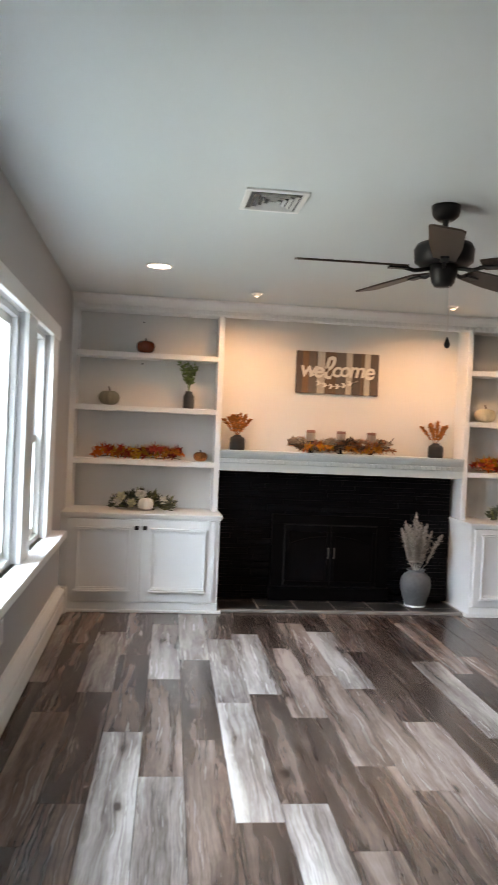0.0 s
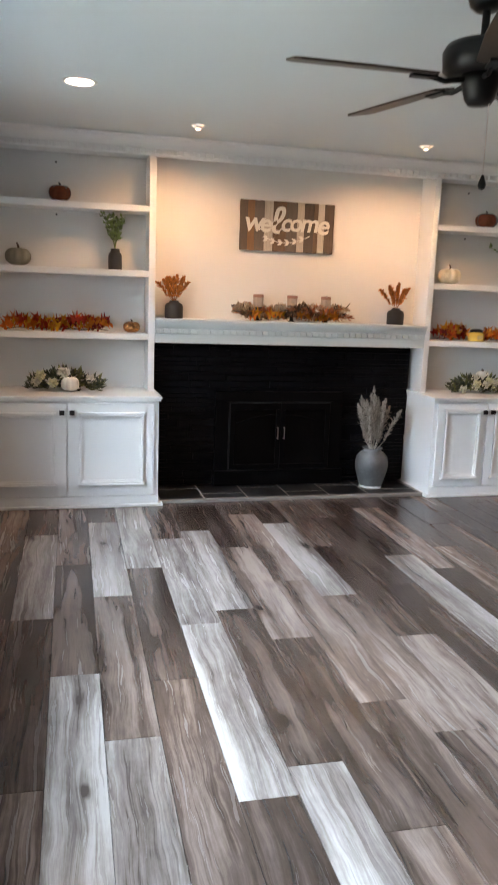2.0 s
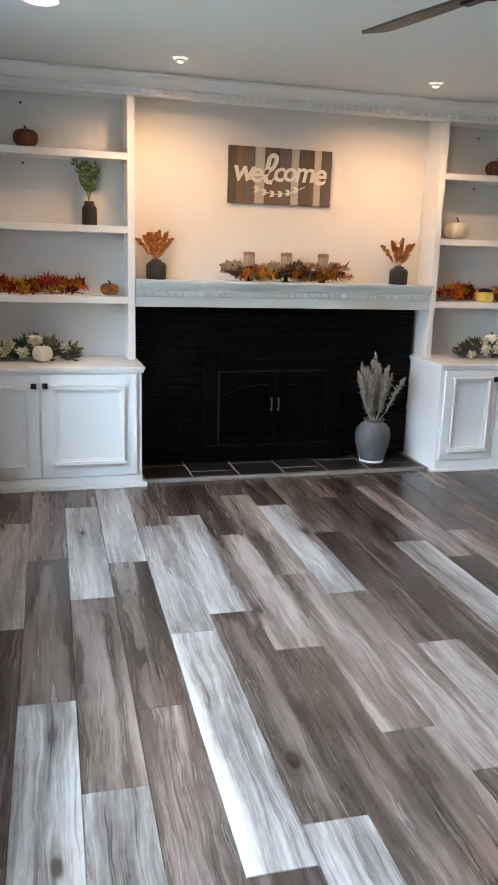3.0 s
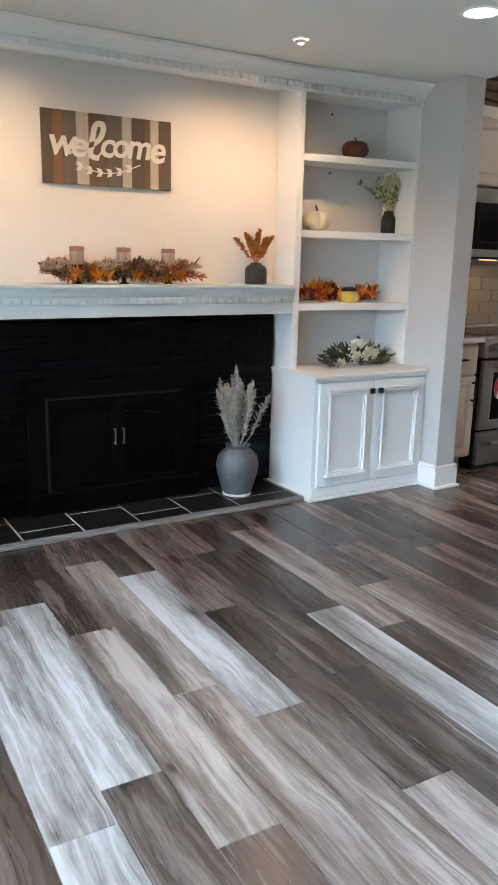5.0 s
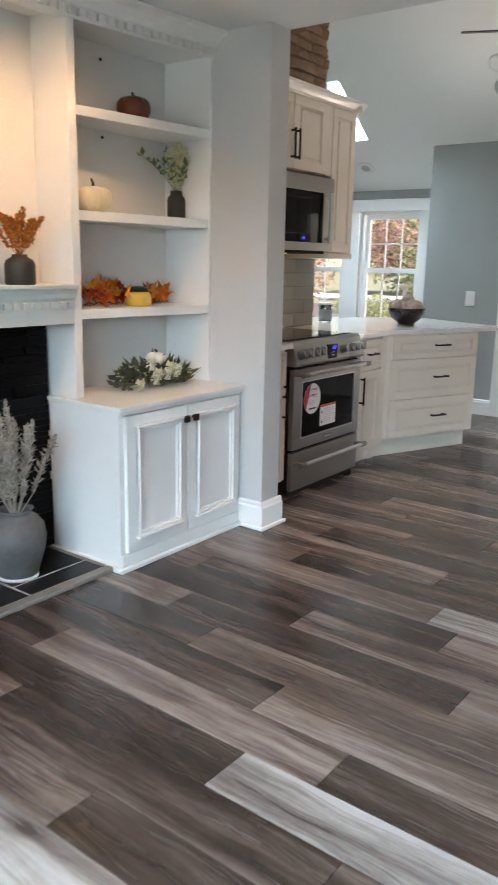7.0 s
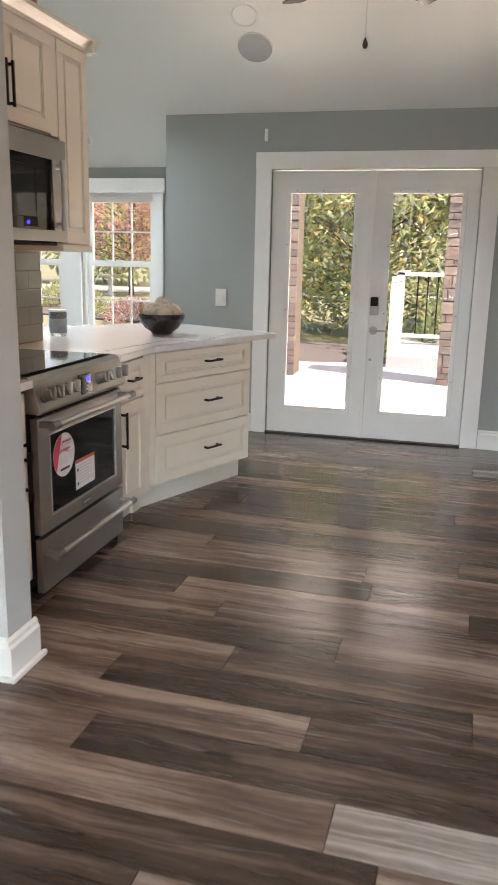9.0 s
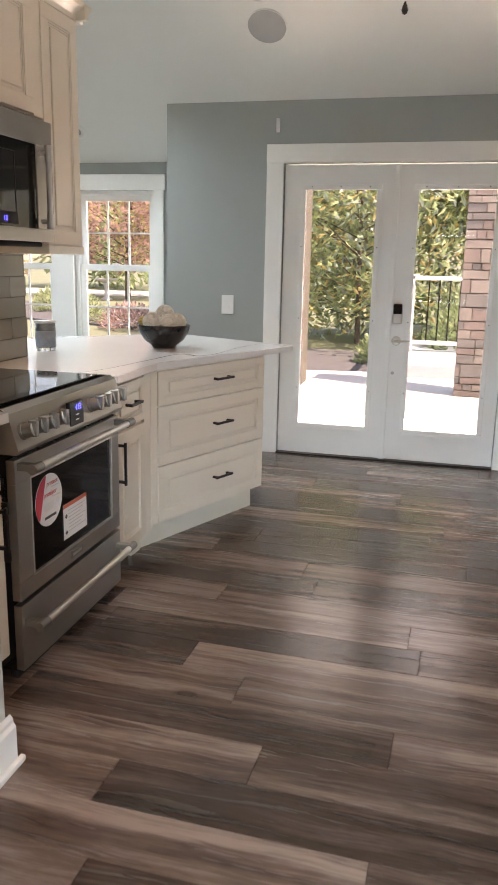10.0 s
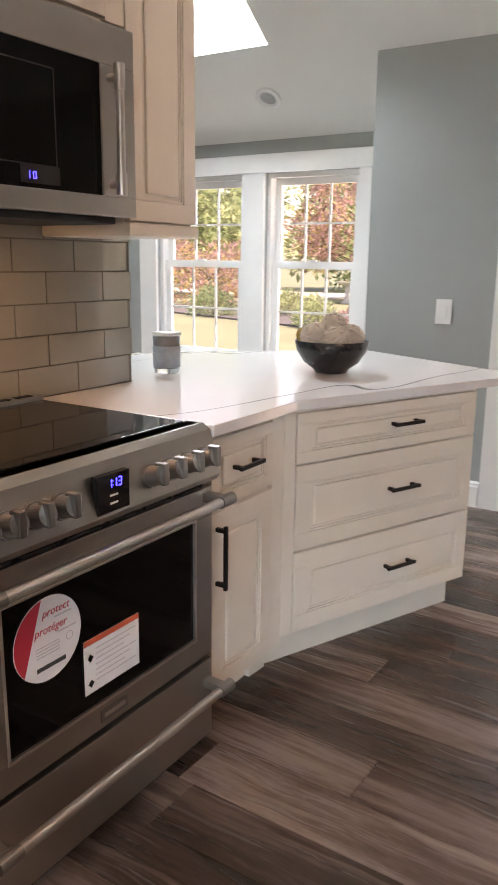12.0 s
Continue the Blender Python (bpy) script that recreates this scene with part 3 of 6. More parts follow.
# tone of each known plank, by row and place along it: pale, taupe, mid, dark
TONE = {-2: "MMDLM", -1: "MMLDT", 0: "MLMLM", 1: "MMDLM", 2: "MDLLM", 3: "MLDLM", 4: "MMDTD", 5: "MMTTM", 6: "MMTLD", 7: "MMTDM", 8: "MMDDM", 9: "MMLDM", 10: "MMDTD",
        11: "MMDTD", 12: "MMDTD", 13: "MMTDT", 14: "MMDMD", 15: "MMTDM", 16: "MMLTM", 17: "MMMDT", 18: "MMMDT", 19: "MMTDT", 20: "MMDMT", 21: "MMDTD", 22: "MMTMT", 23: "MMDTD", 24: "MMMDM"}

# unseen eave added to block the sun at the west window
structure("roof_eave", B(-1.34, XL - 0.16, -1.9, 6.9, 2.48, 2.56), M_WHITE, "white painted eave, unseen, added to keep sun out of the window", "roof")

# ---- built-in bookcases ----
SHELF_Z = (1.148, 1.575, 2.003)
CTOP = 0.752
POSTY = 6.38


def panel_door(x0, x1, z0, z1, y, parent, material, knob_side, prof=0.076):
    """Cabinet door with an applied picture-frame moulding; its face is at y."""
    d = part("door", B(x0, x1, y, y + 0.020, z0, z1, 0.003), material, parent)
    bm = bmesh.new()
    a, b, c, e = x0 + prof, x1 - prof, z0 + prof + 0.012, z1 - prof
    t = 0.024
    for k, (w, out) in enumerate(((t, 0.011), (t * 0.55, 0.022))):
        for xa, xb, za, zb in ((a, b, c, c + w), (a, b, e - w, e), (a, a + w, c + w, e - w), (b - w, b, c + w, e - w)):
            box(bm, xa, xb, y - out, y + 0.001, za, zb, 0.003)
    for zz in (c - 0.012, e + 0.002):
        box(bm, a - 0.010, b + 0.010, y - 0.026, y + 0.001, zz, zz + 0.012, 0.003)
    part("moulding", bm, material, d)
    if knob_side:
        kx = x1 - 0.028 if knob_side > 0 else x0 + 0.028
        bm = bmesh.new()
        rod(bm, (kx, y, z1 - 0.06), (kx, y - 0.018, z1 - 0.06), 0.006, 10)
        box(bm, kx - 0.016, kx + 0.016, y - 0.032, y - 0.017, z1 - 0.077, z1 - 0.045, 0.003)
        part("knob", bm, M_BRONZE, d, "small square black knob")
    return d


def bookcase(x0, x1, inner, outer_y, label):
    """Base cabinet with two doors and open shelves above. inner = side that faces the fireplace (-1 left, +1 right)."""
    t = thing("built_in_bookcase", label, "bookcase", group="pair of built-in bookcases")
    part("cabinet_body", B(x0, x1, 6.095, YB - 0.004, 0.0, CTOP - 0.03, 0.002), M_WHITE, t)
    bm = bmesh.new()
    ox0, ox1 = (x0, x1 + 0.018) if inner > 0 else (x0 - 0.018, x1)
    box(bm, ox0, ox1, 6.062, YB - 0.005, CTOP - 0.018, CTOP, 0.004)
    box(bm, ox0 + (0.006 if inner < 0 else 0), ox1 - (0.006 if inner > 0 else 0), 6.074, YB - 0.006, CTOP - 0.036, CTOP - 0.018, 0.004)
    part("counter", bm, M_WHITE, t)
    bm = bmesh.new()
    box(bm, ox0 - (0.012 if inner < 0 else 0), ox1 + (0.012 if inner > 0 else 0), 6.058, 6.078, 0, 0.022, 0.006)
    sx = (x1, x1 + 0.030) if inner > 0 else (x0 - 0.030, x0)
    box(bm, sx[0], sx[1], 6.078, 6.56, 0, 0.022, 0.006)
    part("shoe_moulding", bm, M_WHITE, t)
    part("plinth", B(x0, x1, 6.080, 6.095, 0.022, 0.075), M_WHITE, t)
    mid = (x0 + x1) / 2
    margin = 0.076 if inner > 0 else 0.058
    panel_door(x0 + 0.05 if inner > 0 else x0 + 0.03, mid - 0.004, 0.08, CTOP - 0.045, 6.076, t, M_WHITE, 1, margin)
    panel_door(mid + 0.004, x1 - 0.03, 0.08, CTOP - 0.045, 6.076, t, M_WHITE, -1, margin)
    # uprights
    pin = (x1 - 0.045, x1) if inner > 0 else (x0 + 0.022, x0 + 0.067)
    pout = (x0, x0 + 0.045) if inner > 0 else (x1 - 0.016, x1)
    part("upright", B(pin[0], pin[1], POSTY, YB - 0.004, CTOP, 2.40, 0.003), M_WHITE, t)
    part("upright", B(pout[0], pout[1], outer_y, YB - 0.004, CTOP, 2.40, 0.003), M_WHITE, t)
    a, b = (pout[1], pin[0]) if inner > 0 else (pin[1], pout[0])
    part("back_panel", B(a, b, YB - 0.012, YB - 0.003, CTOP, 2.40), M_SHELFBACK, t, "pale grey back panel")
    ya, yb = (outer_y, POSTY) if inner > 0 else (POSTY, outer_y)
    for z in SHELF_Z:
        part("shelf", prism([(a, ya + 0.004), (b, yb + 0.004), (b, YB - 0.012), (a, YB - 0.012)], z - 0.042, z, 0.003), M_WHITE, t)
    part("top_panel", prism([(a, ya + 0.004), (b, yb + 0.004), (b, YB - 0.012), (a, YB - 0.012)], 2.335, 2.40), M_WHITE, t)
    for z in (2.27, 1.93):
        part("screw_cap", rod(bmesh.new(), ((a + b) / 2 - 0.05, YB - 0.013, z), ((a + b) / 2 - 0.05, YB - 0.019, z), 0.007, 8), M_BRONZE, t)
    return t


bookcase(XL, 0.545, 1, POSTY, "white painted built-in bookcase with a two-door base cabinet")
bookcase(2.572, XC0, -1, 6.295, "white built-in bookcase with two-door base cabinet beside the wall end")

# crown moulding
CROWN_SKEW = 0.10
crown = thing("trim_crown", "white crown moulding with a dentil band along the ceiling", "trim", kind="structure")
cp = [(6.378, 2.325), (6.372, 2.325), (6.366, 2.335), (6.366, 2.365), (6.352, 2.372), (6.340, 2.392), (6.315, 2.412), (6.285, 2.422), (6.280, 2.436), (6.378, 2.436)]
part("cornice", extrude_x(cp, XL, 2.594), M_WHITE, crown)
end_run = extrude_x(cp, 2.594, XC0)
for vv in end_run.verts:
    vv.co.y -= CROWN_SKEW * (vv.co.x - 2.594)
part("cornice", end_run, M_WHITE, crown)
part("header", B(0.545, 2.594, 6.38, 6.42, 2.325, 2.437), M_WHITE, crown)
part("soffit", B(0.545, 2.594, 6.42, YB - 0.002, 2.36, 2.437), M_BACK, crown)
dm = mesh_of("dentil", B(-0.0145, 0.0145, -0.020, 0.0, 0.0, 0.030, 0.002), M_WHITE)
k = XL + 0.03
while k < XC0 - 0.02:
    ob = new("dentil", dm)
    ob.parent = crown
    ob.location = (k, 6.366 - CROWN_SKEW * max(0.0, k - 2.594), 2.334)
    k += 0.049

# ---- fireplace ----
fp = thing("fireplace", "black painted stacked stone fireplace with a black metal firebox", "fireplace", pose(1.55, YB, 0))
part("chimney_breast", B(-1.003, 1.018, -0.05, -0.004, 0.024, 1.10), M_BLACKSTONE, fp)
rs = random.Random(11)
z = 0.028
nst = 0
while z < 1.075:
    h = rs.uniform(0.022, 0.05)
    x = -1.0
    while x < 1.01:
        w = rs.uniform(0.10, 0.36)
        xe = min(x + w, 1.016)
        mid = (x + xe) / 2
        if not (abs(mid + 0.03) < 0.50 and z < 0.70):
            d = rs.uniform(0.052, 0.082) if -0.99 < x and xe < 1.01 else 0.066
            if xe - x > 0.02:
                part("stone", B(x + 0.001, xe - 0.001, -d, -0.049, z + 0.0008, min(z + h, 1.098) - 0.0008, 0.002), M_BLACKSTONE, fp)
                nst += 1
        x = xe
    z += h
for xa, xb, d, za, zb in ((-0.53, 0.47, 0.105, 0.66, 0.735), (-0.53, -0.43, 0.100, 0.13, 0.66), (0.37, 0.47, 0.100, 0.13, 0.66), (-0.54, 0.48, 0.125, 0.024, 0.125), (-0.545, 0.485, 0.132, 0.125, 0.138)):
    part("surround_panel", B(xa, xb, -d, -0.05, za, zb, 0.004), M_BLACKMETAL, fp, "black metal firebox surround")
part("firebox", B(-0.43, 0.37, -0.098, -0.05, 0.138, 0.66), M_DARK, fp)
for xa, xb, kx in ((-0.42, -0.032, -0.055), (-0.028, 0.36, -0.005)):
    d = bmesh.new()
    box(d, xa, xb, -0.118, -0.10, 0.15, 0.185, 0.003)
    box(d, xa, xb, -0.118, -0.10, 0.60, 0.65, 0.003)
    box(d, xa, xa + 0.035, -0.118, -0.10, 0.185, 0.60, 0.003)
    box(d, xb - 0.035, xb, -0.118, -0.10, 0.185, 0.60, 0.003)
    fd = part("firebox_door", d, M_BLACKMETAL, fp, "black framed glass firebox door")
    part("glass", B(xa + 0.033, xb - 0.033, -0.110, -0.104, 0.183, 0.602), M_DARKGLASS, fd, "smoked glass")
    arch = bmesh.new()
    for i in range(10):
        u0, u1 = i / 10, (i + 1) / 10
        f = (lambda u: 0.56 - 0.07 * ((1 - u) ** 2)) if xa < -0.2 else (lambda u: 0.56 - 0.07 * (u ** 2))
        rod(arch, (xa + 0.035 + (xb - xa - 0.07) * u0, -0.112, f(u0)), (xa + 0.035 + (xb - xa - 0.07) * u1, -0.112, f(u1)), 0.004, 6)
    part("arch_bar", arch, M_BLACKMETAL, fd)
    hb = bmesh.new()
    rod(hb, (kx, -0.14, 0.38), (kx, -0.14, 0.47), 0.005, 10)
    rod(hb, (kx, -0.14, 0.385), (kx, -0.116, 0.385), 0.005, 8)
    rod(hb, (kx, -0.14, 0.465), (kx, -0.116, 0.465), 0.005, 8)
    part("handle", hb, M_STEELD, fd, "dark nickel pull")

mantel = thing("mantel_shelf", "pale grey white mantel shelf with a dentil band", "mantel", pose(1.57, POSTY, 1.09))
M_MANTEL = mat("mantel_paint", (0.57, 0.62, 0.61), 0.35, vary=0.02, scale=4, fine=120, bump=0.03)
part("shelf_board", B(-1.025, 1.03, -0.035, 0.222, 0.150, 0.168, 0.004), M_MANTEL, mantel)
mp = [(0.22, 0.0), (0.0, 0.0), (0.0, 0.062), (-0.004, 0.066), (-0.004, 0.10), (-0.014, 0.112), (-0.022, 0.130), (-0.026, 0.1495), (0.22, 0.1495)]
part("fascia", extrude_x(mp, -1.022, 1.026), M_MANTEL, mantel)
dm2 = mesh_of("dentil", B(-0.0135, 0.0135, -0.014, 0.0, 0.0, 0.026, 0.002), M_MANTEL)
k = -1.0
while k < 1.02:
    ob = new("dentil", dm2)
    ob.parent = mantel
    ob.location = (k, -0.004, 0.070)
    k += 0.0475

hearth = thing("hearth", "black slate tile hearth with pale grout and a grey edge strip", "hearth", kind="structure")
part("grout_bed", B(0.56, 2.55, 6.15, 6.58, 0.0, 0.0175), M_GROUT, hearth)
tile_cols = (0.56, 0.885, 1.20, 1.512, 1.82, 2.13, 2.54)
for i, (xa, xb) in enumerate(zip(tile_cols, tile_cols[1:])):
    cut = 6.45 if i % 2 == 0 else 6.29
    for ya, yb in ((6.165, cut), (cut, 6.575)):
        part("tile", B(xa + 0.005, xb - 0.005, ya + 0.005, yb - 0.005, 0.004, 0.0185, 0.001), M_TILE, hearth)
edge = bmesh.new()
box(edge, 0.555, 2.555, 6.115, 6.163, 0.0, 0.022, 0.006)
box(edge, 0.548, 0.575, 6.163, 6.58, 0.0, 0.022, 0.006)
box(edge, 2.528, 2.555, 6.163, 6.56, 0.0, 0.022, 0.006)
part("edge_strip", edge, M_EDGE, hearth, "grey wood edge strip")

# ---- ceiling fans, vent and lights ----
M_FAN = mat("matte_black_fan", (0.006, 0.0056, 0.0056), 0.35, vary=0.15, spec=0.3)
M_BLADE = mat("dark_walnut_blade", (0.045, 0.030, 0.022), 0.42, vary=0.35, scale=3, fine=50, stretch=(1, 14, 1))


def ceiling_fan(x, y, z_top, drop, spin, label):
    f = thing("ceiling_fan", label, "ceiling fan", pose(x, y, z_top))
    part("canopy", lathe([(0.0, -0.066), (0.035, -0.066), (0.055, -0.05), (0.062, -0.03), (0.064, -0.002), (0.0, -0.002)], 28), M_FAN, f, smooth=True)
    part("downrod", rod(bmesh.new(), (0, 0, -0.06), (0, 0, -drop - 0.01), 0.013, 14), M_FAN, f)
    h = -drop
    part("motor", lathe([(0.0, h - 0.10), (0.105, h - 0.10), (0.128, h - 0.085), (0.132, h - 0.03), (0.12, h - 0.008), (0.05, h), (0.0, h + 0.002)], 36), M_FAN, f, smooth=True)
    part("switch_housing", lathe([(0.0, h - 0.195), (0.038, h - 0.192), (0.05, h - 0.175), (0.062, h - 0.13), (0.066, h - 0.098), (0.0, h - 0.098)], 28), M_FAN, f, smooth=True)
    for k in range(5):
        a = radians(spin + 72 * k)
        m = Matrix.Rotation(a, 4, "Z")
        arm = bmesh.new()
        rod(arm, (0.06, 0, h - 0.115), (0.13, 0, h - 0.128), 0.009, 8)
        rod(arm, (0.13, 0, h - 0.128), (0.19, 0, h - 0.115), 0.009, 8)
        box(arm, 0.16, 0.25, -0.018, 0.018, h - 0.124, h - 0.114, 0.003)
        bmesh.ops.transform(arm, matrix=m, verts=arm.verts)
        ao = part("blade_arm", arm, M_FAN, f)
        bl = prism([(0.17, -0.048), (0.40, -0.066), (0.64, -0.068), (0.66, -0.050), (0.66, 0.050), (0.64, 0.068), (0.40, 0.066), (0.17, 0.048)], -0.004, 0.004, 0.0015)
        bmesh.ops.transform(bl, matrix=m @ pose(0, 0, h - 0.108, -12, 0, 0), verts=bl.verts)
        part("blade", bl, M_BLADE, ao, "dark walnut blade")
    ch = bmesh.new()
    rod(ch, (0.02, -0.03, h - 0.19), (0.02, -0.03, h - 0.42), 0.0018, 6)
    pc = part("pull_chain", ch, M_CHROME, f)
    bob = lathe([(0.0, h - 0.468), (0.010, h - 0.463), (0.014, h - 0.450), (0.010, h - 0.436), (0.003, h - 0.418), (0.0, h - 0.416)], 14, (0.02, -0.03))
    part("bob", bob, M_FAN, pc, "black wooden bob")
    return f


ceiling_fan(1.25, 3.47, CEIL, 0.165, 34, "black five-blade ceiling fan with walnut blades and a pull chain")
ceiling_fan(5.40, 5.14, roof_z(5.42), 0.95, 42, "black ceiling fan hung from the vaulted kitchen ceiling")

M_GREYDUCT = mat("grey_duct_metal", (0.11, 0.11, 0.11), 0.6, vary=0.1)
vent = thing("ceiling_vent", "white square four-way ceiling air vent", "air vent", pose(0.495, 3.59, CEIL) @ Matrix.Diagonal((0.84, 0.95, 1, 1)))
bm = bmesh.new()
for a, b in ((0.165, 0.135),):
    box(bm, -a, a, -a, -b, -0.010, -0.0005, 0.003)
    box(bm, -a, a, b, a, -0.010, -0.0005, 0.003)
    box(bm, -a, -b, -b, b, -0.010, -0.0005, 0.003)
    box(bm, b, a, -b, b, -0.010, -0.0005, 0.003)
part("frame", bm, M_PLASTIC, vent)
part("backing", B(-0.134, 0.134, -0.134, 0.134, -0.003, -0.001), M_GREYDUCT, vent, "dark duct opening")
for r in (0.118, 0.090, 0.062, 0.034):
    bm = bmesh.new()
    for s in range(4):
        q = bmesh.new()
        vs = [q.verts.new(p) for p in ((-r, -r, -0.016), (r, -r, -0.016), (r - 0.016, -r + 0.016, -0.004), (-r + 0.016, -r + 0.016, -0.004))]
        q.faces.new(vs)
        bmesh.ops.solidify(q, geom=q.faces[:], thickness=0.002)
        bmesh.ops.transform(q, matrix=Matrix.Rotation(s * math.pi / 2, 4, "Z"), verts=q.verts)
        tmp = bpy.data.meshes.new("tmp")
        q.to_mesh(tmp)
        bm.from_mesh(tmp)
        bpy.data.meshes.remove(tmp)
        q.free()
    part("louvre", bm, M_PLASTIC, vent)


def can_light(x, y, z, r, lens, tilt=0.0, label="white recessed ceiling light, lit", inner=0.78):
    c = thing("recessed_light", label, "ceiling light", pose(x, y, z, 0, tilt, 0), group="recessed ceiling lights")
    ring = lathe([(r * inner, -0.001), (r, -0.001), (r, -0.004), (r * (0.6 + 0.4 * inner), -0.008), (r * inner, -0.006), (r * inner, -0.001)], 32, caps=False)
    part("trim_ring", ring, M_PLASTIC, c, smooth=True)
    part("lens", lathe([(0.0, -0.004), (r * (inner + 0.01), -0.004), (r * (inner + 0.01), -0.002), (0.0, -0.002)], 28), lens, c, "glowing lens" if lens in (M_LAMP, M_LAMPW) else "")
    return c


for cx, cy in CANS:
    can_light(cx, cy, CEIL, 0.088, M_LAMP)
for cx in (0.73, 2.25):
    c = can_light(cx, 5.885, CEIL, 0.045, M_LAMPW, 0, "small recessed eyeball spotlight, lit, aimed at the mantel wall")
    eb = lathe([(0.0, -0.022), (0.018, -0.022), (0.030, -0.010), (0.032, -0.004), (0.0, -0.004)], 20)
    part("eyeball", eb, M_PLASTIC, c, smooth=True)
    part("bulb", lathe([(0.0, -0.0245), (0.013, -0.0245), (0.015, -0.0225), (0.0, -0.0225)], 16), M_LAMPW, c, "warm glowing bulb")
tilt = math.degrees(math.atan(PITCH))
# added fill lights with their own fixtures, out of view in the kitchen slope
for cx, cy in ADDED_KCANS:
    can_light(cx, cy, roof_z(cx), 0.085, M_LAMP, tilt if cx > 5.43 else -tilt, "added unseen white recessed light, lit, in the sloped kitchen ceiling")
    spot_lamp("added_kitchen_fill_lamp", (cx + (0.03 if cx < 5.43 else -0.03), cy, roof_z(cx) - 0.05), (cx, cy + 0.3, 0), 14, 140, (1.0, 0.64, 0.42), 0.06, 0.9)
can_light(6.93, 6.05, roof_z(6.93), 0.125, M_GREYMESH, tilt, "round grey ceiling speaker in the sloped ceiling", 0.95)
can_light(6.72, 6.07, roof_z(6.72), 0.09, M_PLASTIC, tilt, "white recessed ceiling light, unlit, in the sloped ceiling")
can_light(7.61, 7.69, roof_z(7.61), 0.085, M_GREYMESH, tilt, "white recessed eyeball light, unlit, near the nook windows", 0.55)

# ---- kitchen ----
chim = thing("stone_chimney", "brown stacked stone chimney above the kitchen cabinets", "chimney", pose(4.42, 6.80, 0))
part("chimney_core", B(-0.826, 0.828, 0.0, 0.70, 0, 3.9), M_WALL, chim)
rs = random.Random(3)
protos = []
for i in range(10):
    w, h, d = rs.uniform(0.14, 0.34), rs.uniform(0.05, 0.085), rs.uniform(0.03, 0.06)
    bm = bmesh.new()
    n = 4
    lo, hi = [], []
    front = []
    for j in range(n + 1):
        u = j / n
        x = w * u
        front.append([bm.verts.new((x + rs.uniform(-0.01, 0.01) * (0 < j < n), -d * rs.uniform(0.7, 1.0) * (0.75 if j in (0, n) else 1), z)) for z in (0.004 + rs.uniform(0, 0.008), h * rs.uniform(0.45, 0.6), h - 0.004 - rs.uniform(0, 0.008))])
        lo.append(bm.verts.new((x, 0, 0)))
        hi.append(bm.verts.new((x, 0, h)))
    for j in range(n):
        a, b = front[j], front[j + 1]
        bm.faces.new((a[0], b[0], b[1], a[1]))
        bm.faces.new((a[1], b[1], b[2], a[2]))
        bm.faces.new((lo[j], lo[j + 1], b[0], a[0]))
        bm.faces.new((a[2], b[2], hi[j + 1], hi[j]))
    bm.faces.new((lo[0], front[0][0], front[0][1], front[0][2], hi[0]))
    bm.faces.new((lo[n], hi[n], front[n][2], front[n][1], front[n][0]))
    protos.append((mesh_of("stone", bm, M_STONE), w, h))
z = 2.36
while z < 3.30:
    x = -0.83 + rs.uniform(-0.05, 0)
    h = rs.uniform(0.055, 0.085)
    while x < 0.83:
        me, w, ph = rs.choice(protos)
        if x + w > 0.90:
            w2 = max(0.08, 0.845 + rs.uniform(-0.02, 0.02) - x)
        else:
            w2 = w
        ob = new("stone", me)
        ob.parent = chim
        ob.matrix_basis = Matrix.Translation((x, 0, z)) @ Matrix.Diagonal((w2 / w, 1, h / ph, 1))
        x += w2
    z += h

KY, KTOP = 6.155, 0.925


def raised_panel(x0, x1, z0, z1, y, parent, name="door", frame=0.055):
    """Raised-panel front: frame, recess, bevelled field. Face at y."""
    d = part(name, B(x0, x1, y + 0.009, y + 0.020, z0, z1, 0.002), M_CREAM, parent)
    fr = min(frame, (z1 - z0) * 0.22)
    bm = bmesh.new()
    for xa, xb, za, zb in ((x0, x1, z0, z0 + fr), (x0, x1, z1 - fr, z1), (x0, x0 + frame, z0 + fr, z1 - fr), (x1 - frame, x1, z0 + fr, z1 - fr)):
        box(bm, xa, xb, y, y + 0.0095, za, zb, 0.002)
    for off, hgt in ((0.001, 0.006), (0.009, 0.003)):
        a, b, c, e = x0 + frame + off, x1 - frame - off, z0 + fr + off, z1 - fr - off
        w = 0.006
        for xa, xb, za, zb in ((a, b, c, c + w), (a, b, e - w, e), (a, a + w, c + w, e - w), (b - w, b, c + w, e - w)):
            box(bm, xa, xb, y + 0.009 - hgt, y + 0.010, za, zb)
    part("panel_frame", bm, M_CREAM, d)
    if (x1 - x0) - 2 * frame > 0.08 and (z1 - z0) - 2 * fr > 0.05:
        part("field", B(x0 + frame + 0.024, x1 - frame - 0.024, y + 0.001, y + 0.010, z0 + fr + 0.020, z1 - fr - 0.020, 0.006), M_CREAM, d)
    return d


def bar_pull(parent, a, b, y):
    """Square black bar pull between two points on a front at y."""
    bm = bmesh.new()
    (xa, za), (xb, zb) = a, b
    horizontal = abs(xb - xa) > abs(zb - za)
    for x, z in (a, b):
        box(bm, x - 0.006, x + 0.006, y - 0.030, y + 0.001, z - 0.006, z + 0.006, 0.0015)
    if horizontal:
        box(bm, xa - 0.014, xb + 0.014, y - 0.036, y - 0.026, za - 0.006, za + 0.006, 0.002)
    else:
        box(bm, xa - 0.006, xa + 0.006, y - 0.036, y - 0.026, za - 0.014, zb + 0.014, 0.002)
    return part("handle", bm, M_BRONZE, parent, "black bar pull")


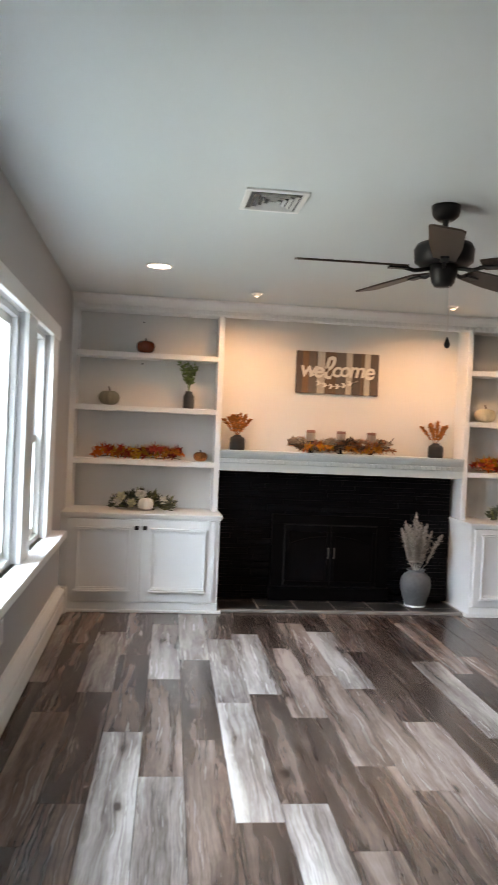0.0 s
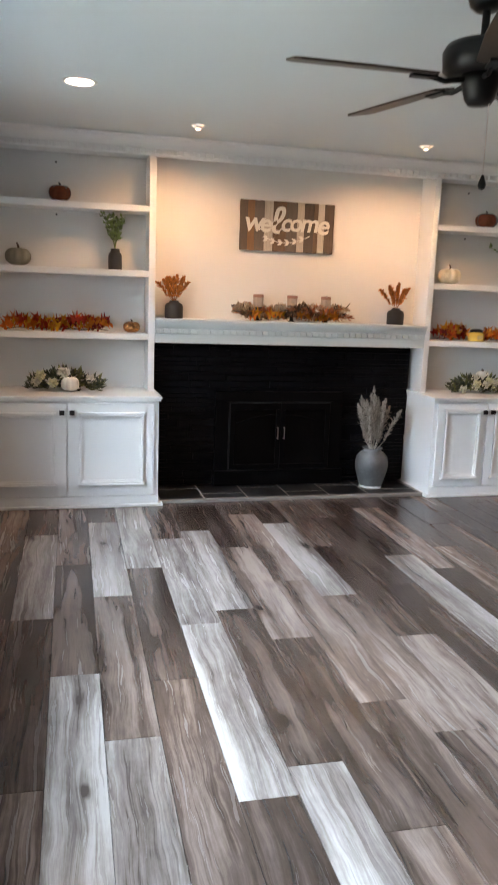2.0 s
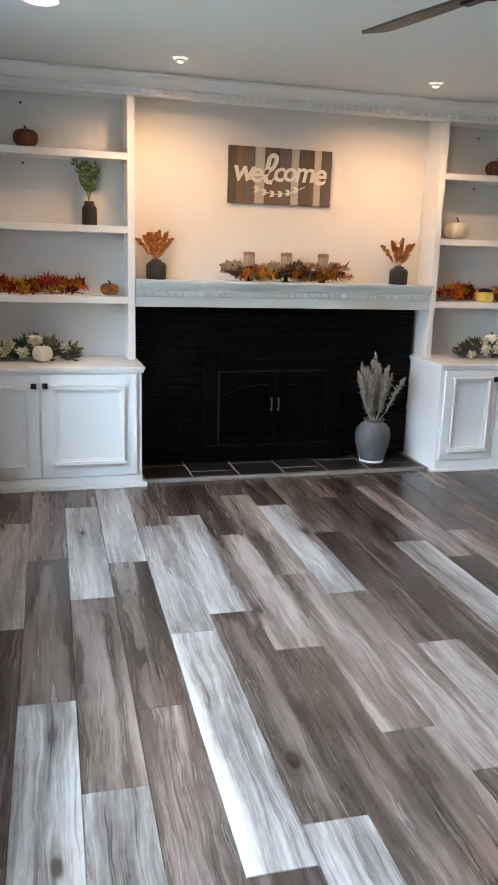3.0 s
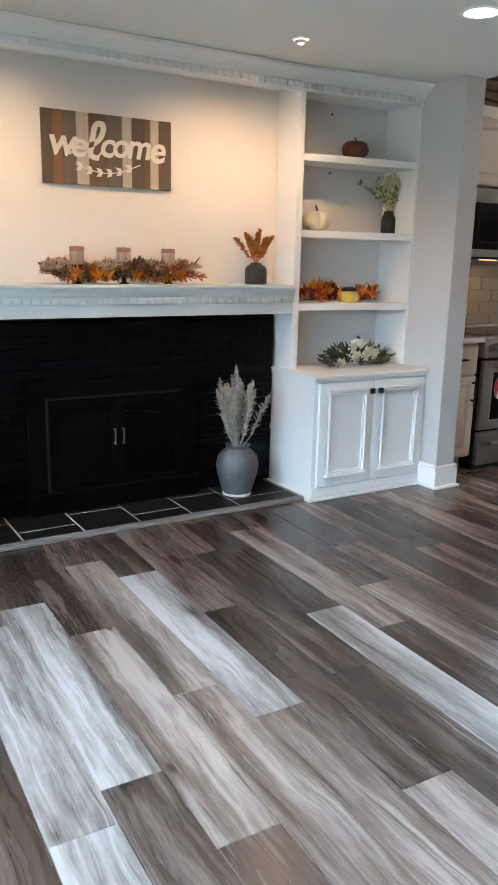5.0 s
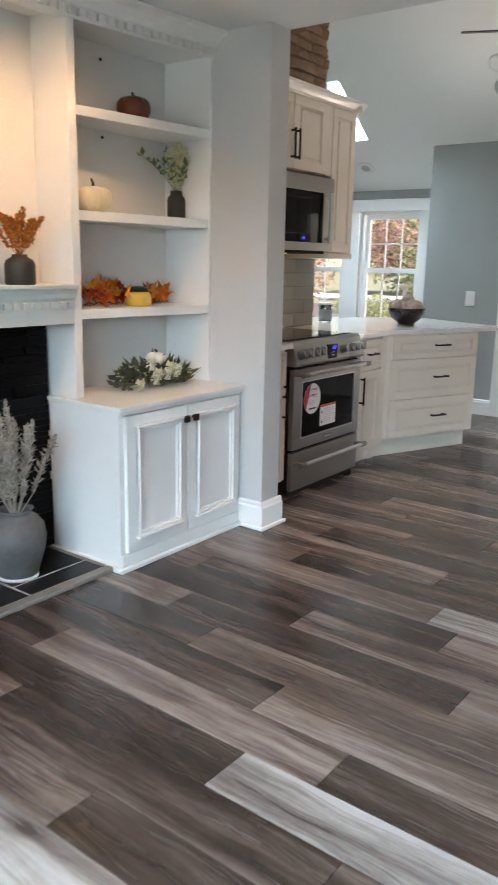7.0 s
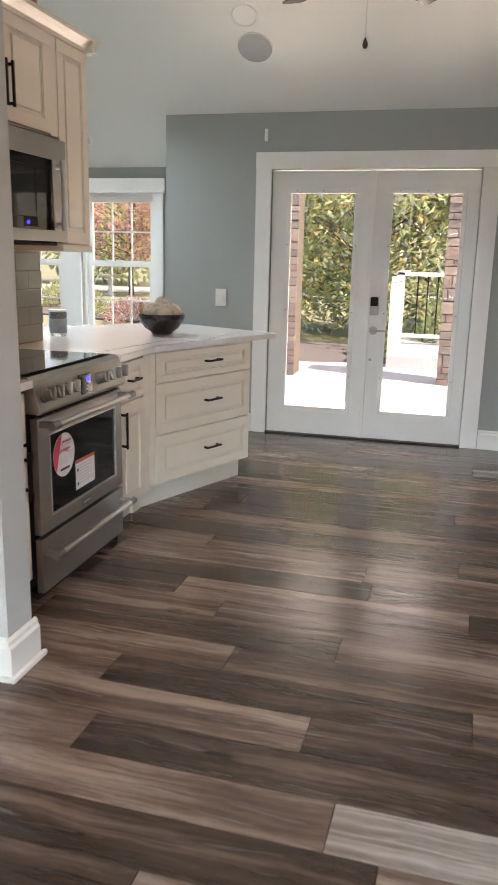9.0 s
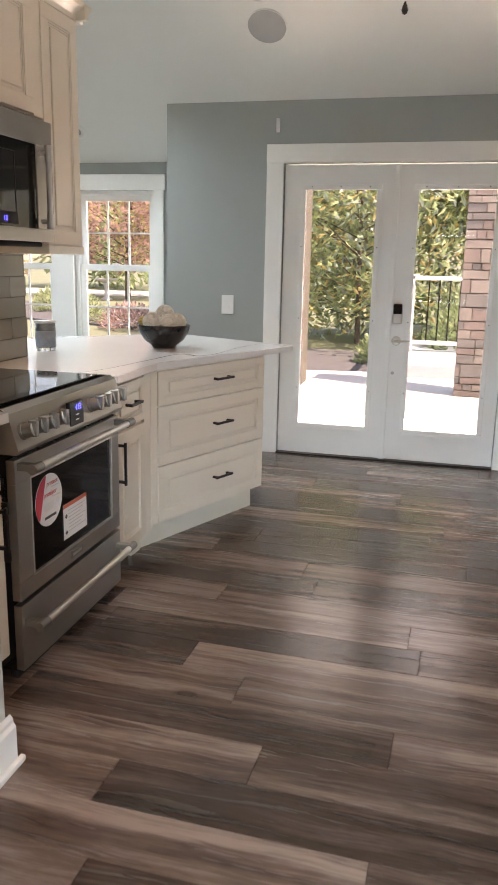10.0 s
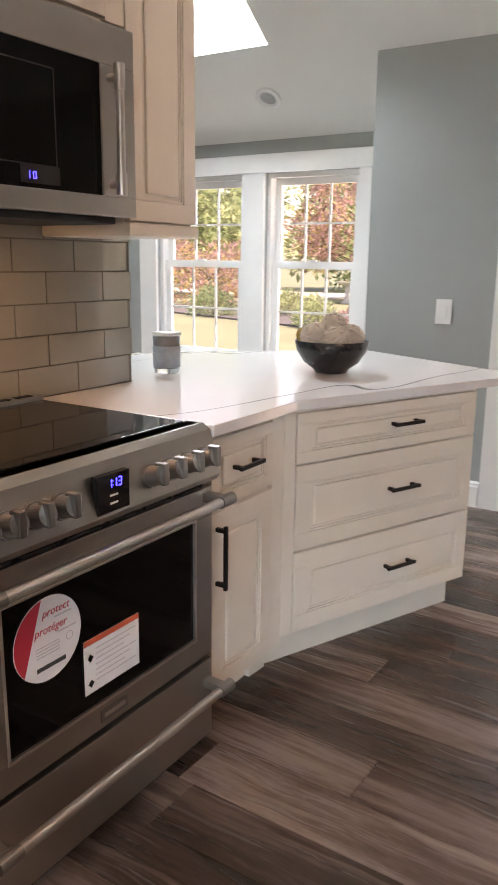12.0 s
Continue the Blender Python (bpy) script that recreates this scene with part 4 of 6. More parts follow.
def base_cabinet(name, label, x0, x1, m, style, depth=0.60):
    """Base cabinet whose front frame lies in local y = 0."""
    c = thing(name, label, "cabinet", m)
    lift = 0.10 if style == "door" else 0.135
    part("carcass", B(x0, x1, 0.02, depth, lift, KTOP - 0.032), M_CREAM, c)
    part("toe_kick", B(x0, x1, 0.095, depth - 0.02, 0.0, lift), M_CREAM, c)
    if style == "door":
        d = raised_panel(x0 + 0.006, x1 - 0.006, 0.115, 0.665, 0.0, c)
        f = raised_panel(x0 + 0.006, x1 - 0.006, 0.68, 0.875, 0.0, c, "drawer", 0.035)
        cx = (x0 + x1) / 2
        bar_pull(f, (cx - 0.05, 0.78), (cx + 0.05, 0.78), 0.0)
        return c, d
    zs = (0.145, 0.430, 0.722, 0.892)
    cx = (x0 + x1) / 2 + 0.06
    for za, zb in zip(zs, zs[1:]):
        f = raised_panel(x0 + 0.05, x1 - 0.02, za, zb - 0.010, 0.0, c, "drawer")
        bar_pull(f, (cx - 0.055, (za + zb) / 2), (cx + 0.055, (za + zb) / 2), 0.0)
    part("stile", B(x0 + 0.002, x0 + 0.046, 0.004, 0.021, 0.138, 0.888, 0.002), M_CREAM, c)
    return c, None


cA, dA = base_cabinet("base_cabinet", "cream raised-panel base cabinet beside the range", 3.60, 3.965, pose(0, KY, 0), "door")
for z in (0.62, 0.46):
    part("hinge", B(3.955, 3.968, -0.02, 0.012, z - 0.02, z + 0.02, 0.003), M_BRONZE, dA)
bar_pull(dA, (3.93, 0.50), (3.93, 0.62), 0.0)
cB, dB = base_cabinet("base_cabinet", "narrow cream raised-panel base cabinet beside the range", 4.825, 5.155, pose(0, KY, 0), "door")
bar_pull(dB, (4.855, 0.46), (4.855, 0.62), 0.0)
PEN = (5.215, 6.150)
PANG = -22.6
base_cabinet("drawer_cabinet", "cream three-drawer cabinet set at an angle", 0.0, 0.915, pose(PEN[0], PEN[1], 0, 0, 0, PANG), "drawers")
filler = thing("cabinet_filler", "cream filler strip between two cabinets", "cabinet")
part("strip", prism([(5.155, KY + 0.004), (5.215, 6.153), (5.25, 6.6), (5.155, 6.6)], 0.12, KTOP - 0.032), M_CREAM, filler)
part("toe_kick", prism([(5.155, KY + 0.077), (5.24, 6.226), (5.30, 6.6), (5.155, 6.6)], 0.0, 0.12), M_CREAM, filler)

single("countertop", prism([(4.806, 6.130), (5.25, 6.130), (6.275, 5.695), (6.68, 6.55), (6.0, 7.28), (5.252, 7.28), (5.252, 6.797), (4.806, 6.797)], KTOP - 0.032, KTOP, 0.003), M_MARBLE, "white veined quartz countertop on the peninsula", "countertop")
single("countertop", prism([(3.592, 6.130), (3.985, 6.130), (3.985, 6.797), (3.592, 6.797)], KTOP - 0.032, KTOP, 0.003), M_MARBLE, "white veined quartz countertop beside the range", "countertop")
ped = thing("peninsula_back", "cream panelled back of the peninsula", "cabinet")
part("back_panel", prism([(5.48, 6.76), (6.20, 6.44), (6.28, 6.52), (5.9, 6.98), (5.30, 7.05)], 0, KTOP - 0.032), M_CREAM, ped)

# wall tiles
bs = thing("backsplash", "olive grey glazed subway tile backsplash", "backsplash", pose(0, 6.80, 0), kind="structure")
part("grout", B(3.592, 5.246, -0.006, -0.001, KTOP, 1.50), M_SGROUT, bs)
tm = mesh_of("tile", B(0.0015, 0.2435, -0.012, -0.005, 0.0015, 0.0925, 0.0015), M_SUBWAY)
row = 0
z = KTOP + 0.002
while z < 1.45:
    x = 3.594 - (0.20 if row % 2 else 0.08)
    while x < 5.245:
        xa, xb = max(x, 3.594), min(x + 0.245, 5.247)
        if xb - xa > 0.02:
            ob = new("tile", tm)
            ob.parent = bs
            ob.matrix_basis = Matrix.Translation((xa, 0, z)) @ Matrix.Diagonal(((xb - xa) / 0.245, 1, 1, 1))
        x += 0.245
    z += 0.094
    row += 1


def upper_cabinet(label, x0, x1, z0, z1, doors, pulls):
    u = thing("wall_cabinet", label, "cabinet", pose(0, 6.45, 0), group="wall cabinets")
    part("carcass", B(x0, x1, 0.021, 0.336, z0, z1), M_CREAM, u)
    w = (x1 - x0) / doors
    for i in range(doors):
        d = raised_panel(x0 + i * w + 0.003, x0 + (i + 1) * w - 0.003, z0 + 0.006, z1 - 0.006, 0.0, u)
        if pulls:
            px = x0 + w * (i + 1) - 0.025 if i == 0 else x0 + w * i + 0.025
            bar_pull(d, (px, z0 + 0.07), (px, z0 + 0.22), 0.0)
    return u


u1 = upper_cabinet("cream raised-panel wall cabinet over the microwave", 4.02, 4.79, 1.925, 2.36, 2, True)
u2 = upper_cabinet("tall cream raised-panel wall cabinet beside the microwave", 4.86, 5.165, 1.44, 2.36, 1, False)
part("side_filler", B(4.792, 4.862, 0.005, 0.336, 1.925, 2.36), M_CREAM, u2)
part("light_rail", B(4.855, 5.172, -0.006, 0.336, 1.405, 1.441, 0.006), M_CREAM, u2)
u3 = upper_cabinet("cream raised-panel wall cabinet next to the wall end", 3.60, 4.015, 1.44, 2.36, 1, False)
crk = thing("trim_cabinet_crown", "cream crown moulding along the wall cabinets", "trim", pose(0, 6.45, 0), kind="structure")
ck = [(0.02, 2.355), (-0.006, 2.355), (-0.010, 2.372), (-0.026, 2.388), (-0.044, 2.402), (-0.050, 2.418), (0.02, 2.418)]
part("front_moulding", extrude_x(ck, 3.60, 5.212), M_CREAM, crk)
part("side_moulding", extrude_y([(5.165 - (y - 0.0), z) for y, z in ck], -0.05, 0.336), M_CREAM, crk)
part("top_board", B(3.60, 5.165, 0.02, 0.336, 2.36, 2.372), M_CREAM, crk)

# microwave
mw = thing("microwave", "stainless steel over-the-range microwave with a black glass door", "microwave", pose(4.44, 6.415, 1.45))
part("case", B(-0.405, 0.410, 0.02, 0.375, 0.0, 0.455, 0.004), M_STEELD, mw)
fr = bmesh.new()
box(fr, -0.405, 0.410, 0.0, 0.02, 0.0, 0.05, 0.003)
box(fr, -0.405, 0.410, 0.0, 0.02, 0.36, 0.455, 0.003)
box(fr, -0.405, -0.35, 0.0, 0.02, 0.05, 0.36, 0.003)
box(fr, 0.285, 0.410, 0.0, 0.02, 0.05, 0.36, 0.003)
part("door_frame", fr, M_STEEL, mw)
part("window", B(-0.35, 0.285, 0.004, 0.02, 0.05, 0.36), M_OVENGLASS, mw, "black glass door window")
wf = bmesh.new()
for xa, xb, za, zb in ((-0.30, 0.13, 0.10, 0.103), (-0.30, 0.13, 0.315, 0.318), (-0.303, -0.30, 0.10, 0.318), (0.13, 0.133, 0.10, 0.318)):
    box(wf, xa, xb, 0.0025, 0.005, za, zb)
part("window_line", wf, M_DARK, mw)
hd = bmesh.new()
rod(hd, (0.315, -0.035, 0.055), (0.315, -0.035, 0.355), 0.011, 14)
for za, zb in ((0.05, 0.105), (0.30, 0.36)):
    rod(hd, (0.315, -0.035, za), (0.315, -0.035, zb), 0.014, 14)
    rod(hd, (0.315, -0.035, (za + zb) / 2), (0.315, 0.002, (za + zb) / 2), 0.010, 10)
part("handle", hd, M_CHROME, mw, "round steel handle", smooth=False)
M_BLUE = glow("blue_display", (0.02, 0.03, 1.0), 4.0)
part("display_panel", B(0.02, 0.14, 0.0025, 0.005, 0.06, 0.10), M_DARK, mw)
cl = bmesh.new()
for x in (0.045, 0.056, 0.064):
    box(cl, x, x + 0.0016, 0.0015, 0.003, 0.070, 0.086)
box(cl, 0.056, 0.0656, 0.0015, 0.003, 0.0845, 0.086)
box(cl, 0.056, 0.0656, 0.0015, 0.003, 0.070, 0.0715)
part("clock", cl, M_BLUE, mw, "small blue clock")
part("vent_grille", B(-0.38, 0.36, 0.03, 0.34, -0.018, 0.0, 0.004), M_DARK, mw, "black underside grille")
part("task_lens", B(-0.10, 0.02, 0.10, 0.16, -0.022, -0.018), glow("task_lens", (1.0, 0.62, 0.32), 2), mw, "warm task light lens")
spot_lamp("range_task_lamp", (4.40, 6.55, 1.42), (4.62, 6.62, 0.92), 3.5, 150, WARM, 0.04, 0.8)

# ---- range ----
rg = thing("kitchen_range", "stainless steel slide-in electric range with stickers on its oven window", "range", pose(4.40, 6.13, 0))
part("body", B(-0.395, 0.395, 0.03, 0.66, 0.03, 0.905, 0.003), M_BLACKGLASS, rg, "black enamel side panels")
part("cooktop", B(-0.40, 0.40, 0.035, 0.64, 0.905, 0.930, 0.004), M_STEEL, rg, "steel cooktop rim")
part("glass_top", B(-0.375, 0.375, 0.075, 0.60, 0.926, 0.934, 0.002), M_BLACKGLASS, rg, "black glass cooking surface")
vb = bmesh.new()
box(vb, -0.385, 0.385, 0.605, 0.655, 0.93, 0.945, 0.004)
part("rear_vent", vb, M_STEEL, rg)
vs = bmesh.new()
for i in range(9):
    box(vs, -0.36 + i * 0.082, -0.30 + i * 0.082, 0.615, 0.640, 0.9445, 0.947)
part("vent_slot", vs, M_DARK, rg)
cp = bmesh.new()
extrude_x([(0.06, 0.785), (-0.012, 0.785), (-0.020, 0.80), (0.012, 0.915), (0.035, 0.930), (0.08, 0.930)], -0.405, 0.405, cp)
panel = part("control_panel", cp, M_STEEL, rg)
nrm = Vector((0, -0.115, 0.032)).normalized()
for kx in (-0.35, -0.285, -0.215, -0.145, 0.135, 0.205, 0.275, 0.345):
    c0 = Vector((kx, -0.006, 0.852))
    kb = bmesh.new()
    rod(kb, c0, c0 + nrm * 0.010, 0.028, 24)
    rod(kb, c0 + nrm * 0.010, c0 + nrm * 0.044, 0.025, 24, 0.023)
    kn = part("knob", kb, M_STEELD, panel, "steel knob")
    gb = bmesh.new()
    box(gb, kx - 0.009, kx + 0.009, -0.060, -0.030, 0.838, 0.890, 0.003)
    part("grip", gb, M_STEELD, kn)
part("display", B(-0.052, 0.052, -0.0195, -0.002, 0.806, 0.892, 0.002), M_BLACKGLASS, panel, "black glass display")
dg = bmesh.new()
for x, three in ((-0.016, False), (0.0, False), (0.016, True)):
    for za, zb in ((0.862, 0.870), (0.872, 0.880)):
        box(dg, x + 0.008, x + 0.0097, -0.0212, -0.0193, za, zb)
    if three:
        for z in (0.861, 0.8702, 0.8795):
            box(dg, x, x + 0.0085, -0.0212, -0.0193, z, z + 0.0017)
for z in (0.866, 0.875):
    box(dg, -0.0035, -0.0018, -0.0212, -0.0193, z, z + 0.0017)
part("clock", dg, M_BLUE, panel, "blue clock digits")
wb = bmesh.new()
for z in (0.842, 0.824):
    box(wb, -0.012, 0.012, -0.0212, -0.0193, z, z + 0.004)
part("touch_mark", wb, M_PLASTIC, panel)
slots = bmesh.new()
for i in range(6):
    box(slots, -0.37 + i * 0.125, -0.27 + i * 0.125, 0.0, 0.02, 0.770, 0.776)
part("door_vent", slots, M_DARK, rg, "dark vent slots above the oven door")
dd = bmesh.new()
box(dd, -0.398, 0.398, 0.0, 0.032, 0.685, 0.765, 0.003)
box(dd, -0.398, 0.398, 0.0, 0.032, 0.285, 0.352, 0.003)
box(dd, -0.398, -0.305, 0.0, 0.032, 0.352, 0.685, 0.003)
box(dd, 0.322, 0.398, 0.0, 0.032, 0.352, 0.685, 0.003)
door = part("oven_door", dd, M_STEEL, rg)
part("oven_window", B(-0.306, 0.323, 0.006, 0.032, 0.351, 0.686), M_OVENGLASS, door, "black oven window")
bd = bmesh.new()
for xa, xb, za, zb in ((-0.31, 0.327, 0.345, 0.353), (-0.31, 0.327, 0.684, 0.690), (-0.31, -0.303, 0.353, 0.684), (0.320, 0.327, 0.353, 0.684)):
    box(bd, xa, xb, -0.002, 0.008, za, zb, 0.001)
part("window_bead", bd, M_CHROME, door)


def oven_handle(z, parent):
    hb = bmesh.new()
    rod(hb, (-0.36, -0.062, z), (0.36, -0.062, z), 0.0125, 16)
    h = part("handle", hb, M_CHROME, parent, "round steel bar handle", smooth=False)
    for s in (-1, 1):
        eb = bmesh.new()
        rod(eb, (s * 0.345, -0.062, z), (s * 0.40, -0.062, z), 0.0165, 16)
        box(eb, min(s * 0.355, s * 0.385), max(s * 0.355, s * 0.385), -0.062, 0.003, z - 0.012, z + 0.012, 0.003)
        part("end_bracket", eb, M_STEELD, h)


oven_handle(0.742, door)
part("name_plate", B(-0.045, 0.045, -0.003, 0.001, 0.302, 0.332, 0.001), M_STEELD, door, "small dark badge")
part("badge_bar", B(-0.035, 0.035, -0.0045, -0.002, 0.312, 0.322), M_CHROME, door)
drw = part("storage_drawer", B(-0.398, 0.398, 0.0, 0.03, 0.035, 0.268, 0.003), M_STEEL, rg)
oven_handle(0.205, drw)
part("kick_gap", B(-0.39, 0.39, 0.03, 0.05, 0.0, 0.04), M_DARK, rg)
for sx in (-0.36, 0.36):
    part("foot", rod(bmesh.new(), (sx, 0.06, 0), (sx, 0.06, 0.035), 0.016, 10), M_DARK, rg)
sv = bmesh.new()
for i in range(8):
    box(sv, -0.3995, -0.397, 0.04, 0.05, 0.60 + i * 0.014, 0.608 + i * 0.014)
part("side_vent", sv, M_DARK, rg)

M_PAPER = mat("sticker_paper", (0.80, 0.78, 0.77), 0.5, vary=0.01)
M_RED = mat("red_print", (0.55, 0.03, 0.05), 0.5, vary=0.03)
M_GREYINK = mat("grey_print", (0.52, 0.49, 0.48), 0.5, vary=0.03)
M_INK = mat("black_print", (0.03, 0.03, 0.03), 0.5, vary=0.03)


def lettering(name, body, size, m, material, parent, shear=0.0, extrude=0.0004, offset=0.0, align="CENTER"):
    cu = bpy.data.curves.new(name, "FONT")
    cu.body, cu.size, cu.shear, cu.extrude, cu.offset = body, size, shear, extrude, offset
    cu.align_x = align
    cu.resolution_u = 4
    ob = new(name, cu)
    bpy.context.view_layer.update()
    me = bpy.data.meshes.new_from_object(ob.evaluated_get(bpy.context.evaluated_depsgraph_get()))
    bpy.data.objects.remove(ob)
    me.materials.clear()
    me.materials.append(material)
    out = new(name, me)
    out.parent = parent
    out.matrix_basis = m
    return out


st = thing("round_sticker", "round white and red film sticker on the oven window", "sticker", pose(4.215, 6.134, 0.575))
disc = bmesh.new()
rod(disc, (0, 0, 0), (0, -0.0012, 0), 0.093, 48)
part("paper_disc", disc, M_PAPER, st)
seg = prism([(0.092 * math.cos(a), 0.092 * math.sin(a)) for a in np.linspace(radians(100), radians(222), 20)], 0.0010, 0.0020)
bmesh.ops.transform(seg, matrix=pose(0, 0, 0, 90, 0, 0), verts=seg.verts)
part("red_segment", seg, M_RED, st, "red printed segment")
lettering("lettering", "protect", 0.025, pose(0.022, -0.0018, 0.050, 90, 0, 0), M_RED, st, 0.25)
lettering("lettering", "protéger", 0.025, pose(0.006, -0.0018, 0.014, 90, 0, 0), M_RED, st, 0.25)
bars = bmesh.new()
for i in range(4):
    box(bars, -0.035, 0.030, -0.0018, -0.0012, -0.014 - i * 0.007, -0.012 - i * 0.007)
box(bars, 0.018, 0.066, -0.0018, -0.0012, 0.040, 0.043)
box(bars, 0.025, 0.078, -0.0018, -0.0012, 0.003, 0.006)
tagged(part("print_bar", bars, M_GREYINK, st), kind="stuff")
part("icon", lathe([(0.0085, 0.0), (0.010, 0.0), (0.010, 0.0006), (0.0085, 0.0006)], 18, caps=False), M_GREYINK, st).matrix_basis = pose(0.058, -0.0013, -0.016, 90, 0, 0)
part("brand_bar", B(-0.035, 0.045, -0.0018, -0.0012, -0.066, -0.056), M_INK, st)
lb = thing("warning_label", "white paper label with an orange header on the oven window", "label", pose(4.405, 6.134, 0.455))
part("paper_sheet", B(-0.092, 0.092, -0.001, 0, -0.066, 0.066), M_PAPER, lb)
part("header_bar", B(-0.092, 0.092, -0.0015, -0.0008, 0.052, 0.066), mat("orange_print", (0.62, 0.10, 0.04), 0.5, vary=0.03), lb)
bars = bmesh.new()
for i in range(7):
    box(bars, -0.055, 0.080 - 0.02 * (i % 3), -0.0015, -0.0008, 0.036 - i * 0.013, 0.0385 - i * 0.013)
tagged(part("print_bar", bars, M_GREYINK, lb), kind="stuff")
for z in (0.02, -0.042):
    ic = bmesh.new()
    q = [ic.verts.new(p) for p in ((-0.082, -0.0015, z), (-0.072, -0.0015, z - 0.010), (-0.062, -0.0015, z), (-0.072, -0.0015, z + 0.010))]
    ic.faces.new(q)
    bmesh.ops.solidify(ic, geom=ic.faces[:], thickness=0.0006)
    part("icon", ic, M_INK, lb)

# ---- small things in the kitchen ----
bowl = thing("decor_bowl", "black bowl holding woven decorative balls on the countertop", "bowl", pose(5.885, 6.335, KTOP) @ Matrix.Scale(1.10, 4))
part("dish", lathe([(0.0, 0.001), (0.055, 0.001), (0.062, 0.012), (0.095, 0.035), (0.122, 0.075), (0.131, 0.112), (0.127, 0.113), (0.117, 0.076), (0.09, 0.042), (0.05, 0.022), (0.0, 0.018)], 40), mat("satin_black_ceramic", (0.014, 0.014, 0.016), 0.28, vary=0.1), bowl, smooth=True)


def woven_ball(x, y, z, r, material, seed):
    b = thing("woven_ball", "cream woven twine ball in the black bowl", "decorative ball", pose(x, y, z), group="balls in the bowl")
    q = random.Random(seed)
    core = bmesh.new()
    bmesh.ops.create_icosphere(core, subdivisions=2, radius=r * 0.93)
    part("core", core, material, b, smooth=True)
    tw = bmesh.new()
    for k in range(13):
        ax = Vector((q.gauss(0, 1), q.gauss(0, 1), q.gauss(0, 1))).normalized()
        mm = ax.to_track_quat("Z", "Y").to_matrix()
        off = q.uniform(-0.45, 0.45) * r
        rr = math.sqrt(r * r - off * off)
        n = 18
        for i in range(n):
            a0, a1 = 2 * math.pi * i / n, 2 * math.pi * (i + 1) / n
            rod(tw, mm @ Vector((rr * math.cos(a0), rr * math.sin(a0), off)), mm @ Vector((rr * math.cos(a1), rr * math.sin(a1), off)), 0.0028, 4)
    part("twine", tw, material, b)
    return b


M_TWINE = mat("cream_twine", (0.62, 0.53, 0.44), 0.85, vary=0.15, scale=30, fine=200, bump=0.4)
M_GOLD = mat("gold_wire", (0.52, 0.37, 0.14), 0.4, metal=0.7, vary=0.15)
bx, by = 5.885, 6.335
for i, (dx, dy, dz, r) in enumerate(((-0.055, -0.045, 0.105, 0.050), (0.055, -0.045, 0.105, 0.050), (0.0, 0.055, 0.108, 0.052), (0.0, -0.005, 0.150, 0.046), (-0.072, 0.035, 0.118, 0.044), (0.072, 0.035, 0.112, 0.046))):
    woven_ball(bx + dx * 1.12, by + dy * 1.1, KTOP + dz * 1.1 + 0.012, r * 1.1, M_TWINE, 40 + i)
woven_ball(bx - 0.05, by + 0.098, KTOP + 0.142, 0.026, M_GOLD, 60)

jar = thing("jar_candle", "grey wax candle in a glass tumbler with a flat lid", "candle", pose(5.49, 6.83, KTOP) @ Matrix.Scale(1.2, 4))
part("tumbler", lathe([(0.0, 0.0), (0.038, 0.0), (0.041, 0.01), (0.043, 0.118), (0.040, 0.118), (0.038, 0.016), (0.0, 0.014)], 32), glass_mat("clear_glass"), jar, "clear glass tumbler", smooth=True).visible_shadow = False
part("wax", lathe([(0.0, 0.018), (0.0425, 0.018), (0.0438, 0.085), (0.0, 0.085)], 28), mat("grey_wax", (0.27, 0.30, 0.33), 0.5, vary=0.25, scale=30), jar, "grey wax", smooth=True)
part("lid", lathe([(0.0, 0.118), (0.045, 0.118), (0.046, 0.121), (0.045, 0.127), (0.0, 0.127)], 32), M_CHROME, jar, "flat metal lid", smooth=True)

sw = thing("light_switch", "white rocker light switch plate on the grey wall", "light switch", pose(DOORX, 6.415, 1.08))
part("plate", B(-0.006, 0, -0.045, 0.045, -0.068, 0.068, 0.003), M_PLASTIC, sw)
part("rocker", B(-0.010, -0.006, -0.017, 0.017, -0.033, 0.033, 0.002), M_PLASTIC, sw)
ch = thing("door_sensor", "small white sensor bracket above the french door casing", "sensor", pose(DOORX, 6.07, 2.30))
part("housing", B(-0.018, 0, -0.012, 0.012, -0.045, 0.045, 0.004), M_PLASTIC, ch)
ou = thing("wall_outlet", "white electrical outlet plate below the window", "outlet", pose(XL, 3.86, 0.42))
part("plate", B(0, 0.006, -0.038, 0.038, -0.058, 0.058, 0.003), M_PLASTIC, ou)
part("socket", B(0.006, 0.008, -0.016, 0.016, -0.032, 0.032, 0.002), M_PLASTIC, ou)

# ---- welcome sign ----
sg = thing("welcome_sign", "wooden pallet sign with the word welcome in white", "sign", pose(1.178, YB, 1.76))
M_LETTER = mat("white_painted_letters", (0.76, 0.72, 0.64), 0.55, vary=0.05)
tones = {"d": (0.105, 0.078, 0.058), "o": (0.21, 0.115, 0.055), "w": (0.50, 0.44, 0.36), "g": (0.145, 0.115, 0.092), "b": (0.155, 0.095, 0.055)}
wood = {k: mat("sign_board_" + k, c, 0.7, vary=0.30, scale=5, fine=40, bump=0.3, stretch=(14, 1, 1.2)) for k, c in tones.items()}
bx0 = 0.0
for w, tone in zip((0.055, 0.052, 0.073, 0.066, 0.10, 0.084, 0.054, 0.073, 0.033, 0.05, 0.074), "dogwbgwdbwd"):
    part("board", B(bx0 + 0.0006, bx0 + w - 0.0006, -0.024, -0.002, 0.0, 0.354, 0.0015), wood[tone], sg)
    bx0 += w
